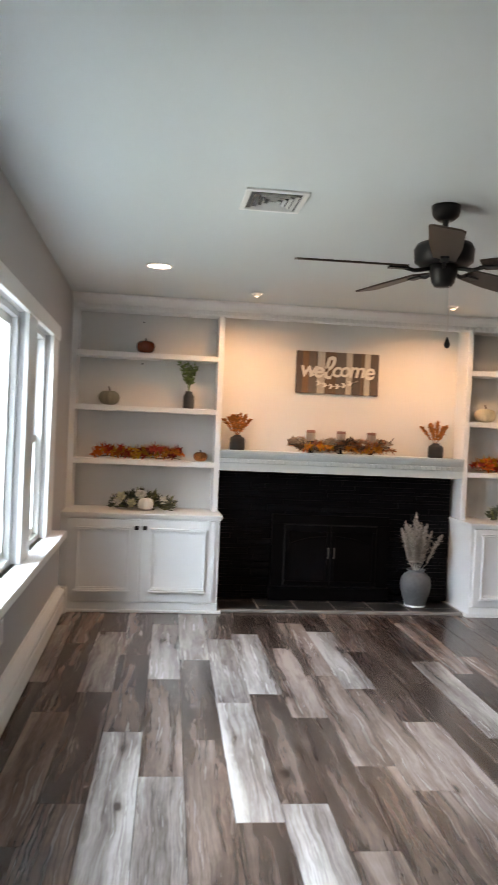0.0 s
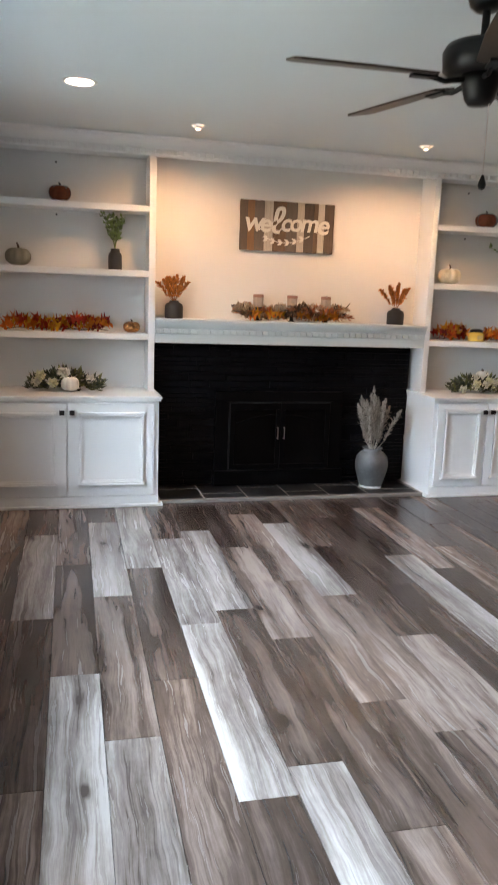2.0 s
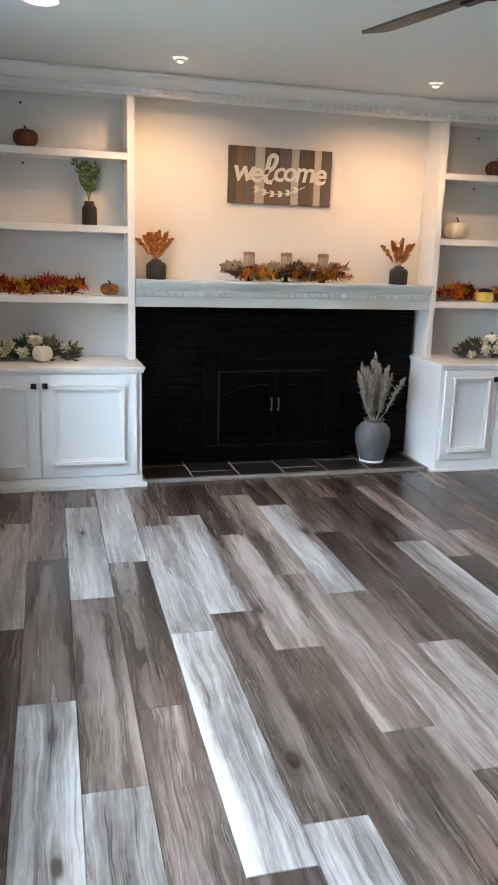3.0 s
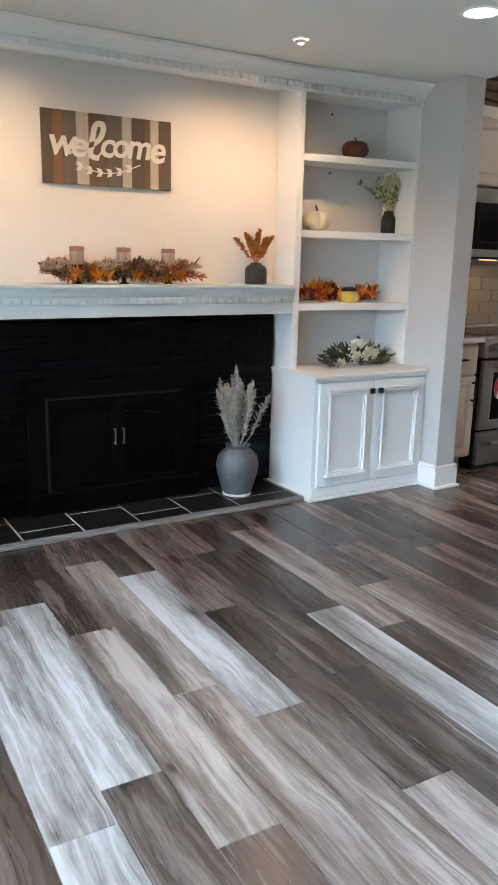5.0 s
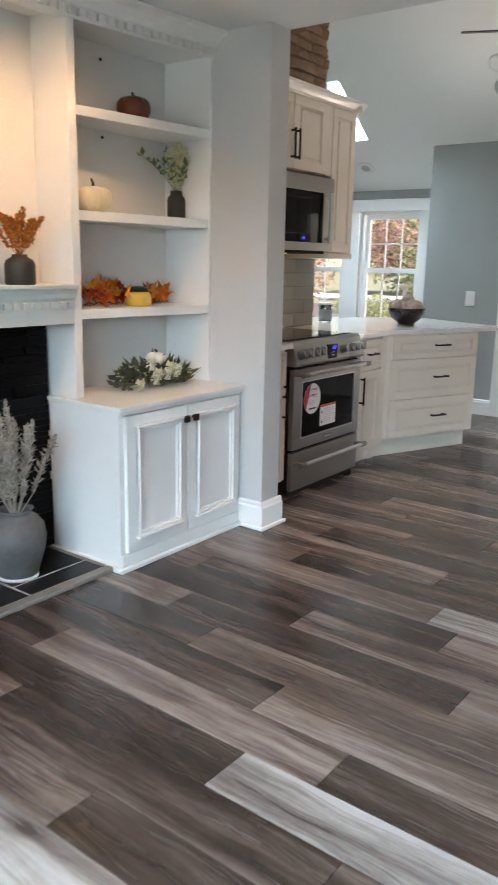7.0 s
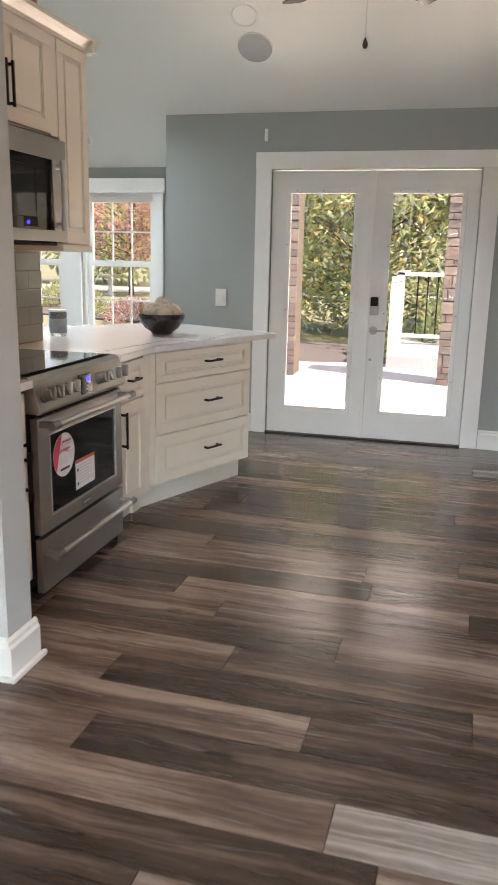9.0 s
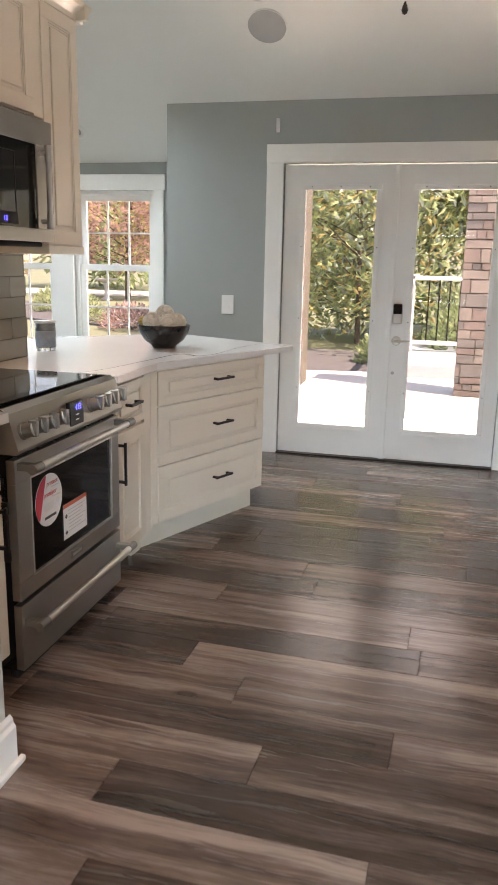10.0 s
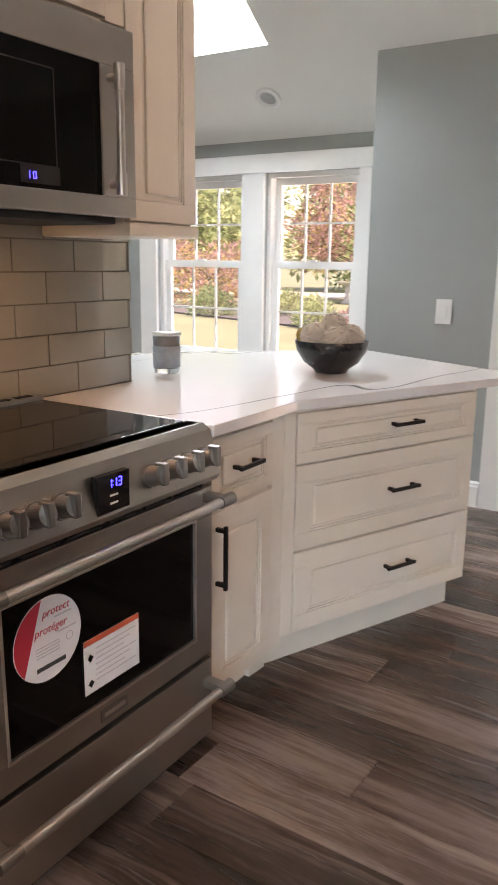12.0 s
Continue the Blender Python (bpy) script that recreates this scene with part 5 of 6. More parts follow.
for ch_, lx, lz, size in (("w", 0.095, 0.140, 0.195), ("e", 0.185, 0.138, 0.180), ("\u2113", 0.262, 0.128, 0.255), ("c", 0.338, 0.148, 0.180), ("o", 0.415, 0.152, 0.175), ("m", 0.520, 0.152, 0.180), ("e", 0.625, 0.140, 0.200)):
    lettering("letter", ch_, size, pose(lx, -0.0262, lz, 90, 0, 0), M_LETTER, sg, 0.20, 0.0028, 0.0034)
for xa, za, xb, zb in ((0.138, 0.146, 0.165, 0.165), (0.212, 0.150, 0.245, 0.170), (0.290, 0.140, 0.312, 0.165), (0.362, 0.158, 0.388, 0.175), (0.448, 0.185, 0.470, 0.200), (0.578, 0.158, 0.600, 0.172)):
    part("joining_stroke", rod(bmesh.new(), (xa, -0.0255, za), (xb, -0.0255, zb), 0.005, 8), M_LETTER, sg)
lf = bmesh.new()
for i in range(14):
    u0, u1 = i / 14, (i + 1) / 14
    f = lambda u: 0.100 - 0.045 * math.sin(math.pi * u) + 0.02 * u
    rod(lf, (0.17 + 0.36 * u0, -0.027, f(u0)), (0.17 + 0.36 * u1, -0.027, f(u1)), 0.0028, 6)
part("stem", lf, M_LETTER, sg)
for i in range(6):
    u = (i + 0.7) / 6.6
    for s in (-1, 1):
        bm = bmesh.new()
        a = radians(180 + (-8 + 18 * u)) + s * 0.55
        x, z = 0.17 + 0.36 * u, f(u)
        L, W = 0.042, 0.011
        ca, sa = math.cos(a), math.sin(a)
        bm.free()
        bm = prism([(x + L * t * ca - w * sa, z + L * t * sa + w * ca) for t, w in ((0, 0), (0.4, -W), (1, 0), (0.4, W))], 0.024, 0.0285)
        bmesh.ops.transform(bm, matrix=pose(0, 0, 0, 90, 0, 0), verts=bm.verts)
        part("leaf", bm, M_LETTER, sg)

# ---- autumn decorations ----
def maple_mesh(name, size, material, seed):
    q = random.Random(seed)
    bm = bmesh.new()
    tips = ((-150, 0.55), (-100, 0.35), (-55, 0.85), (-28, 0.45), (0, 1.0), (28, 0.45), (55, 0.85), (100, 0.35), (150, 0.55))
    c = bm.verts.new((0, 0, 0))
    ring = []
    for i, (a, r) in enumerate(tips):
        a = radians(a + 90)
        ring.append(bm.verts.new((size * r * math.cos(a), size * r * math.sin(a), size * q.uniform(-0.18, 0.25))))
        if i < len(tips) - 1:
            b = radians((tips[i][0] + tips[i + 1][0]) / 2 + 90)
            ring.append(bm.verts.new((size * 0.46 * math.cos(b), size * 0.46 * math.sin(b), size * q.uniform(-0.06, 0.10))))
    for a, b in zip(ring, ring[1:]):
        bm.faces.new((c, a, b))
    bmesh.ops.solidify(bm, geom=bm.faces[:], thickness=0.0012)
    return mesh_of(name, bm, material)


LEAFCOL = ((0.50, 0.035, 0.008), (0.66, 0.14, 0.008), (0.72, 0.34, 0.012), (0.26, 0.012, 0.010), (0.60, 0.21, 0.015))
M_LEAVES = [mat("autumn_leaf_" + n, c, 0.55, vary=0.3, scale=25, fine=120, bump=0.2) for n, c in zip(("red", "orange", "yellow", "crimson", "amber"), LEAFCOL)]
MAPLES = [maple_mesh("leaf", 0.062, m, i) for i, m in enumerate(M_LEAVES)]
M_TWIG = mat("brown_twig", (0.10, 0.06, 0.035), 0.8, vary=0.2)


def garland(x0, x1, y, z, count, h, seed, label):
    g = thing("leaf_garland", label, "garland", pose((x0 + x1) / 2, y, z))
    q = random.Random(seed)
    L = x1 - x0
    tw = bmesh.new()
    for i in range(8):
        rod(tw, (-L / 2 + L * i / 8, 0, 0.012 + 0.01 * (i % 2)), (-L / 2 + L * (i + 1) / 8, 0, 0.012 + 0.01 * ((i + 1) % 2)), 0.003, 5)
    part("twig", tw, M_TWIG, g)
    for i in range(count):
        ob = new("leaf", q.choice(MAPLES))
        ob.parent = g
        x = -L / 2 + L * (i + 0.5) / count + q.uniform(-0.02, 0.02)
        zz = q.uniform(0.028, h - 0.03)
        s = q.uniform(0.8, 1.25)
        ob.matrix_basis = pose(x, q.uniform(-0.05, 0.03), zz, q.uniform(35, 120), q.uniform(-35, 35), q.uniform(-70, 70)) @ Matrix.Scale(s, 4)
    return g


garland(-0.44, 0.235, 6.48, SHELF_Z[0], 74, 0.115, 1, "red, orange and yellow maple leaf garland on the white shelf")
garland(2.76, 3.00, 6.50, SHELF_Z[0], 34, 0.13, 2, "orange maple leaf garland beside the yellow candle")
garland(3.16, 3.33, 6.50, SHELF_Z[0], 14, 0.105, 3, "orange maple leaf sprig beside the yellow candle")


def pumpkin(x, y, z, r, h, material, stem_mat, label, ribs=10, depth=0.14, name="pumpkin", stem=0.04):
    p = thing(name, label, "pumpkin", pose(x, y, z))
    bm = bmesh.new()
    n, m = ribs * 6, 14
    rows = []
    for j in range(m + 1):
        t = math.pi * j / m
        ring = []
        for i in range(n):
            a = 2 * math.pi * i / n
            rib = 1 - depth * (1 - abs(math.sin(ribs * a / 2)) ** 0.7)
            rr = r * (math.sin(t) ** 0.75) * rib
            zz = h / 2 - (h / 2) * math.cos(t) * (1.0 - 0.16 * (1 - math.sin(t)) * (1 if j > m / 2 else 0.4))
            ring.append(bm.verts.new((rr * math.cos(a), rr * math.sin(a), zz)))
        rows.append(ring)
    for a, b in zip(rows, rows[1:]):
        for i in range(n):
            k = (i + 1) % n
            bm.faces.new((a[i], a[k], b[k], b[i]))
    bmesh.ops.remove_doubles(bm, verts=bm.verts, dist=0.0003)
    part("body", bm, material, p, smooth=True)
    sb = bmesh.new()
    rod(sb, (0, 0, h * 0.84), (0.004, 0, h * 0.84 + stem * 0.6), 0.009, 8, 0.006)
    rod(sb, (0.004, 0, h * 0.84 + stem * 0.58), (-0.008, 0, h * 0.84 + stem * 1.15), 0.006, 8, 0.005)
    part("stem", sb, stem_mat, p)
    return p


M_AMBER = mat("amber_glass_mosaic", (0.085, 0.018, 0.007), 0.14, vary=1.3, scale=11, fine=60, bump=0.5, coat=0.4)
M_SAGE = mat("sage_grey_pumpkin_skin", (0.27, 0.26, 0.20), 0.6, vary=0.15, scale=12, fine=80, bump=0.1)
M_IVORY = mat("ivory_pumpkin_skin", (0.62, 0.56, 0.42), 0.55, vary=0.14, scale=10, fine=80, bump=0.1)
M_COPPER = mat("copper_mercury_glass", (0.42, 0.17, 0.06), 0.22, metal=0.8, vary=0.6, scale=22, fine=90, bump=0.4)
pumpkin(-0.085, 6.49, SHELF_Z[2], 0.077, 0.115, M_AMBER, M_BRONZE, "dark amber glass pumpkin on the top shelf", 8, 0.10, stem=0.025)
pumpkin(3.10, 6.50, SHELF_Z[2], 0.085, 0.125, M_AMBER, M_BRONZE, "dark amber glass pumpkin on the top shelf", 8, 0.10, stem=0.025)
pumpkin(-0.36, 6.49, SHELF_Z[1], 0.087, 0.125, M_SAGE, M_TWIG, "sage grey ribbed pumpkin with a thin stem")
pumpkin(2.82, 6.49, SHELF_Z[1], 0.090, 0.125, M_IVORY, M_TWIG, "ivory ribbed pumpkin with a brown stem")
pumpkin(0.395, 6.48, SHELF_Z[0], 0.062, 0.085, M_COPPER, M_BRONZE, "small copper mercury glass pumpkin", 6, 0.16, stem=0.02)

M_VASE = mat("matte_charcoal_ceramic", (0.022, 0.021, 0.021), 0.55, vary=0.2, scale=10, fine=120, bump=0.08)
M_GREEN = mat("eucalyptus_leaf", (0.19, 0.25, 0.08), 0.5, vary=0.35, scale=20, fine=80, island=True)
M_OLIVE = mat("olive_leaf", (0.16, 0.17, 0.06), 0.55, vary=0.35, scale=20, fine=80, island=True)
M_GREY_GREEN = mat("dusty_green_leaf", (0.095, 0.105, 0.065), 0.55, vary=0.3, scale=20, fine=80, island=True)
M_PAMPAS = mat("beige_pampas", (0.44, 0.38, 0.32), 0.9, vary=0.2, scale=30, fine=120, island=True)
M_CREAMPL = mat("cream_plume", (0.74, 0.71, 0.46), 0.85, vary=0.12, scale=30, fine=120, island=True)
M_RUST = mat("rust_wheat", (0.56, 0.19, 0.035), 0.75, vary=0.3, scale=30, fine=120, island=True)


def leaf_quad(bm, base, tip, width, bend=0.15):
    base, tip = Vector(base), Vector(tip)
    d = tip - base
    side = d.cross(Vector((0.3, 0.5, 1.0)))
    if side.length < 1e-6:
        side = Vector((1, 0, 0))
    side = side.normalized() * width
    up = d.cross(side).normalized() * d.length * bend
    a, b = bm.verts.new(base), bm.verts.new(tip)
    m1, m2 = bm.verts.new(base + d * 0.5 + side + up), bm.verts.new(base + d * 0.5 - side + up)
    c = bm.verts.new(base + d * 0.5)
    bm.faces.new((a, c, m1))
    bm.faces.new((c, b, m1))
    bm.faces.new((a, m2, c))
    bm.faces.new((c, m2, b))


def spray(n, height, spread, z0, q, leaf_len, leaf_w, per, lean=(0, 0), droop=0.0):
    """Stems with leaves along them; returns (stems, leaves)."""
    stems, leaves = bmesh.new(), bmesh.new()
    for i in range(n):
        a = 2 * math.pi * i / n + q.uniform(-0.3, 0.3)
        s = q.uniform(0.4, 1.0) * spread
        hgt = height * q.uniform(0.72, 1.0)
        p0 = Vector((0, 0, z0))
        p2 = Vector((s * math.cos(a) + lean[0], s * math.sin(a) * 0.6 + lean[1], z0 + hgt - droop * s))
        p1 = Vector((p2.x * 0.3, p2.y * 0.3, z0 + hgt * 0.55))
        prev = p0
        for k in range(1, 9):
            t = k / 8
            p = p0 * (1 - t) ** 2 + p1 * 2 * t * (1 - t) + p2 * t * t
            rod(stems, prev, p, 0.0018, 5)
            if k > 2:
                for _ in range(per):
                    dr = Vector((q.uniform(-1, 1), q.uniform(-1, 1), q.uniform(-0.1, 1))).normalized()
                    L = leaf_len * q.uniform(0.6, 1.1)
                    leaf_quad(leaves, p, p + dr * L, leaf_w * q.uniform(0.7, 1.1))
            prev = p
    return stems, leaves


def plume(bm, p0, p2, n, q, hair=0.035, r=0.0012):
    """A feathery seed head along a curved stalk."""
    p0, p2 = Vector(p0), Vector(p2)
    p1 = p0.lerp(p2, 0.5) + Vector((0, 0, 0.04))
    for i in range(n):
        t = i / n
        p = p0 * (1 - t) ** 2 + p1 * 2 * t * (1 - t) + p2 * t * t
        k = math.sin(math.pi * min(1, 0.12 + t * 0.88)) ** 0.6
        for _ in range(3):
            d = (p2 - p0).normalized() * 0.9 + Vector((q.gauss(0, 0.6), q.gauss(0, 0.6), q.gauss(0, 0.5)))
            d.normalize()
            L = hair * k * q.uniform(0.6, 1.2)
            leaf_quad(bm, p, p + d * L, r * 2.2, 0.1)


def bottle(x, y, z, label, prof, name="bud_vase"):
    v = thing(name, label, "vase", pose(x, y, z))
    part("bottle", lathe(prof, 32), M_VASE, v, smooth=True)
    return v


slim = [(0.0, 0.0), (0.043, 0.0), (0.046, 0.006), (0.046, 0.098), (0.040, 0.112), (0.031, 0.122), (0.030, 0.142), (0.025, 0.142), (0.024, 0.12), (0.0, 0.10)]
squat = [(0.0, 0.0), (0.060, 0.0), (0.064, 0.006), (0.064, 0.085), (0.055, 0.102), (0.034, 0.113), (0.031, 0.124), (0.026, 0.124), (0.025, 0.11), (0.0, 0.09)]
v = bottle(0.28, 6.49, SHELF_Z[1], "charcoal bottle vase with green eucalyptus stems", slim)
s, l = spray(9, 0.24, 0.10, 0.13, random.Random(7), 0.045, 0.012, 4)
part("stem", s, M_GREEN, v)
tagged(part("foliage", l, M_GREEN, v, "green eucalyptus leaves"), kind="stuff")
v = bottle(3.39, 6.49, SHELF_Z[1], "charcoal bottle vase with cream plumes and eucalyptus", slim)
s, l = spray(7, 0.18, 0.26, 0.13, random.Random(9), 0.048, 0.013, 2)
part("stem", s, M_GREEN, v)
tagged(part("foliage", l, M_GREEN, v, "green eucalyptus leaves"), kind="stuff")
pl = bmesh.new()
q = random.Random(21)
for dx, dy, hh in ((0.0, -0.02, 0.23), (-0.04, -0.02, 0.21), (0.04, -0.02, 0.20), (-0.07, -0.02, 0.17), (0.02, -0.05, 0.20), (0.07, -0.03, 0.17), (-0.02, -0.06, 0.18), (0.05, -0.05, 0.19)):
    plume(pl, (0, 0, 0.15), (dx, dy, 0.14 + hh), 70, q, 0.055, 0.0030)
tagged(part("plume", pl, M_CREAMPL, v, "cream feathery plumes"), kind="stuff")

MANT = 1.258
for i, x in enumerate((0.69, 2.385)):
    v = bottle(x, 6.47, MANT, "charcoal jar vase with rust wheat heads on the mantel", squat, "jar_vase")
    q = random.Random(30 + i)
    for k in range(11):
        a = 2 * math.pi * k / 11
        sp = 0.145 if k % 2 else 0.075
        hb = bmesh.new()
        tip = (sp * math.cos(a), sp * 0.7 * math.sin(a), 0.30 - 0.38 * abs(sp * math.cos(a)) + q.uniform(-0.012, 0.018))
        plume(hb, (0.3 * tip[0], 0.3 * tip[1], 0.150), tip, 30, q, 0.030, 0.0034)
        rod(hb, (0, 0, 0.11), (0.3 * tip[0], 0.3 * tip[1], 0.16), 0.002, 5)
        part("wheat_head", hb, M_RUST, v, "rust coloured wheat head")

# mantel centrepiece
cpz = thing("mantel_centrepiece", "dried feather and leaf arrangement on the mantel", "floral arrangement", pose(1.56, 6.475, MANT))
q = random.Random(77)
for mname, mt, cnt, hair, rad in (("beige_feather", mat("tan_feather", (0.48, 0.35, 0.24), 0.85, vary=0.3, island=True), 40, 0.045, 0.0026), ("rust_feather", mat("brown_red_feather", (0.44, 0.16, 0.07), 0.8, vary=0.3, island=True), 22, 0.05, 0.0024), ("brown_feather", mat("dark_feather", (0.12, 0.07, 0.04), 0.8, vary=0.3, island=True), 22, 0.055, 0.003)):
    bm = bmesh.new()
    for i in range(cnt):
        x = q.uniform(-0.36, 0.36)
        s = q.choice((-1, 1))
        ln = q.uniform(0.09, 0.17)
        plume(bm, (x, q.uniform(-0.03, 0.03), q.uniform(0.015, 0.05)), (max(-0.44, min(0.46, x + s * ln)), q.uniform(-0.09, 0.05), q.uniform(0.02, 0.125)), 20, q, hair, rad)
    tagged(part(mname, bm, mt, cpz), kind="stuff")
for i in range(20):
    ob = new("leaf", q.choice((MAPLES[1], MAPLES[2], MAPLES[4])))
    ob.parent = cpz
    ob.matrix_basis = pose(q.uniform(-0.34, 0.34), q.uniform(-0.09, -0.04), q.uniform(0.025, 0.05), q.uniform(50, 110), 0, q.uniform(-60, 60))
hn = bmesh.new()
for (a, b) in (((0.36, 0, 0.04), (0.45, -0.02, 0.15)), ((-0.36, 0, 0.05), (-0.44, 0, 0.07))):
    rod(hn, a, b, 0.012, 8, 0.002)
part("pod", hn, M_TWIG, cpz)
M_CANDLE = mat("striped_pillar_wax", (0.34, 0.26, 0.20), 0.5, vary=0.4, scale=6, fine=30, stretch=(9, 9, 1))
for x in (1.305, 1.562, 1.822):
    c = thing("pillar_candle", "short brown striped pillar candle on a dark cup", "candle", pose(x, 6.475, MANT), group="mantel candles")
    part("cup", lathe([(0.0, 0.0), (0.03, 0.0), (0.012, 0.012), (0.012, 0.075), (0.042, 0.088), (0.046, 0.098), (0.0, 0.098)], 24), M_BRONZE, c, smooth=True)
    part("wax", lathe([(0.0, 0.098), (0.036, 0.098), (0.037, 0.103), (0.037, 0.183), (0.034, 0.188), (0.026, 0.187), (0.02, 0.181), (0.0, 0.180)], 28), M_CANDLE, c, smooth=True)
    part("rim_band", lathe([(0.0375, 0.166), (0.0378, 0.168), (0.0378, 0.184), (0.0345, 0.189)], 28), mat("red_wax_band", (0.30, 0.14, 0.10), 0.5, vary=0.2), c, smooth=True)
    part("wick", rod(bmesh.new(), (0, 0, 0.178), (0.001, 0, 0.194), 0.0012, 5), M_DARK, c)

yc = thing("jar_candle", "yellow wax jar candle with a dark lid", "candle", pose(3.075, 6.46, SHELF_Z[0]))
part("jar", lathe([(0.0, 0.0), (0.056, 0.0), (0.063, 0.008), (0.064, 0.052), (0.056, 0.066), (0.048, 0.070), (0.0, 0.070)], 32), mat("yellow_wax_glass", (0.68, 0.47, 0.10), 0.15, vary=0.06), yc, smooth=True)
part("lid", lathe([(0.0, 0.070), (0.050, 0.070), (0.052, 0.074), (0.050, 0.085), (0.030, 0.094), (0.0, 0.096)], 32), M_BRONZE, yc, smooth=True)
part("label", B(-0.022, 0.022, -0.0655, -0.061, 0.016, 0.046), mat("gold_label", (0.62, 0.45, 0.16), 0.4, vary=0.1), yc)


M_PETAL = mat("white_petal", (0.72, 0.68, 0.56), 0.7, vary=0.08, scale=30, island=True)


def centrepiece(x, y, z, L, seed, label):
    c = thing("floral_arrangement", label, "floral arrangement", pose(x, y, z))
    q = random.Random(seed)
    for mt, cnt in ((M_GREY_GREEN, 200), (M_OLIVE, 130)):
        lv = bmesh.new()
        for i in range(cnt):
            u = q.uniform(-1, 1)
            p = Vector((u * L * 0.38, q.uniform(-0.06, 0.05), q.uniform(0.012, 0.115) * (1.2 - abs(u) * 0.6)))
            d = Vector((u * 1.2 + q.uniform(-0.5, 0.5), q.uniform(-1.0, 0.5), q.uniform(-0.15, 0.9))).normalized()
            tipp = p + d * q.uniform(0.05, 0.085)
            tipp.z = max(tipp.z, 0.006)
            leaf_quad(lv, p, tipp, q.uniform(0.012, 0.018))
        tagged(part("foliage", lv, mt, c), kind="stuff")
    for i in range(8):
        fx, fy, fz = q.uniform(-0.36, 0.36) * L, q.uniform(-0.12, -0.06), q.uniform(0.035, 0.125)
        fb = bmesh.new()
        for ring, (cnt, rad, dep) in enumerate(((6, 0.040, 0.004), (5, 0.028, 0.012), (4, 0.016, 0.018))):
            for k in range(cnt):
                a = 2 * math.pi * k / cnt + 0.5 * ring
                leaf_quad(fb, (fx, fy - dep * 0.3, fz), (fx + rad * math.cos(a), fy - dep - 0.008, fz + rad * math.sin(a)), rad * 0.45, 0.35)
        bmesh.ops.create_icosphere(fb, subdivisions=1, radius=0.007, matrix=Matrix.Translation((fx, fy - 0.016, fz)))
        part("flower", fb, M_PETAL if i % 3 else M_CREAMPL, c, "cream fabric flower")
    bb = bmesh.new()
    for i in range(48):
        bp = Vector((q.uniform(-0.47, 0.47) * L, q.uniform(-0.07, 0.02), q.uniform(0.05, 0.12)))
        m4 = Matrix.Translation(bp)
        bmesh.ops.create_icosphere(bb, subdivisions=1, radius=0.0055, matrix=m4)
    tagged(part("berry", bb, M_IVORY, c, "small white berries"), kind="stuff")
    pc = bmesh.new()
    for k in range(40):
        t = k / 40
        a = k * 2.4
        rr = 0.020 * math.sin(math.pi * (0.12 + 0.8 * t))
        base = Vector((0.06 + rr * 0.5 * math.cos(a), -0.075 + rr * 0.4 * math.sin(a), 0.045 + t * 0.04))
        leaf_quad(pc, base, base + Vector((rr * math.cos(a), rr * math.sin(a), 0.008)), 0.005)
    part("pine_cone", pc, M_TWIG, c, "brown pine cone")
    return c


centrepiece(-0.06, 6.42, CTOP, 0.58, 5, "eucalyptus and cream flower arrangement with a white pumpkin")
centrepiece(3.10, 6.40, CTOP, 0.56, 6, "eucalyptus, pine cone and cream flower arrangement with a white pumpkin")
M_WHITEP = mat("white_pumpkin_skin", (0.74, 0.70, 0.62), 0.6, vary=0.05, scale=12, bump=0.1)
pumpkin(-0.030, 6.310, CTOP + 0.002, 0.062, 0.104, M_WHITEP, M_TWIG, "small white pumpkin tucked in the greenery", 9, 0.12, stem=0.018)
pumpkin(-0.075, 6.40, CTOP + 0.088, 0.048, 0.072, M_WHITEP, M_TWIG, "small white pumpkin tucked in the greenery", 9, 0.12, stem=0.018)
pumpkin(3.115, 6.38, CTOP + 0.100, 0.052, 0.075, M_WHITEP, M_TWIG, "small white pumpkin tucked in the greenery", 9, 0.12, stem=0.018)

# floor vase on the hearth
fv = thing("floor_vase", "grey washed ceramic vase with pampas grass on the hearth", "vase", pose(2.228, 6.375, 0.019))
M_WASH = mat("grey_washed_ceramic", (0.10, 0.10, 0.10), 0.55, vary=0.55, scale=7, fine=40, bump=0.15)
part("pot", lathe([(0.0, 0.0), (0.078, 0.0), (0.084, 0.012), (0.100, 0.06), (0.120, 0.13), (0.127, 0.185), (0.118, 0.235), (0.092, 0.268), (0.068, 0.282), (0.064, 0.292), (0.078, 0.306), (0.072, 0.308), (0.056, 0.292), (0.058, 0.27), (0.0, 0.24)], 40), M_WASH, fv, smooth=True)
part("foot_rim", lathe([(0.0, 0.0005), (0.086, 0.0005), (0.088, 0.006), (0.086, 0.016), (0.0, 0.016)], 36), mat("pale_glaze", (0.55, 0.54, 0.52), 0.5, vary=0.1), fv, smooth=True)
q = random.Random(88)
for i in range(16):
    pb = bmesh.new()
    a = 2 * math.pi * i / 16
    sp = q.uniform(0.13, 0.23) if i % 2 else q.uniform(0.06, 0.12)
    tip = Vector((sp * math.cos(a) - 0.012, 0.55 * sp * math.sin(a), 0.74 - 0.55 * abs(sp * math.cos(a)) + q.uniform(-0.06, 0.0)))
    if i == 0:
        tip = Vector((-0.02, 0, 0.785))
    base = Vector((tip.x * 0.42, tip.y * 0.42, 0.36))
    plume(pb, base, tip, 60, q, 0.044, 0.0023)
    rod(pb, (0, 0, 0.25), base, 0.0025, 5)
    part("pampas_plume", pb, M_PAMPAS, fv, "beige pampas plume")

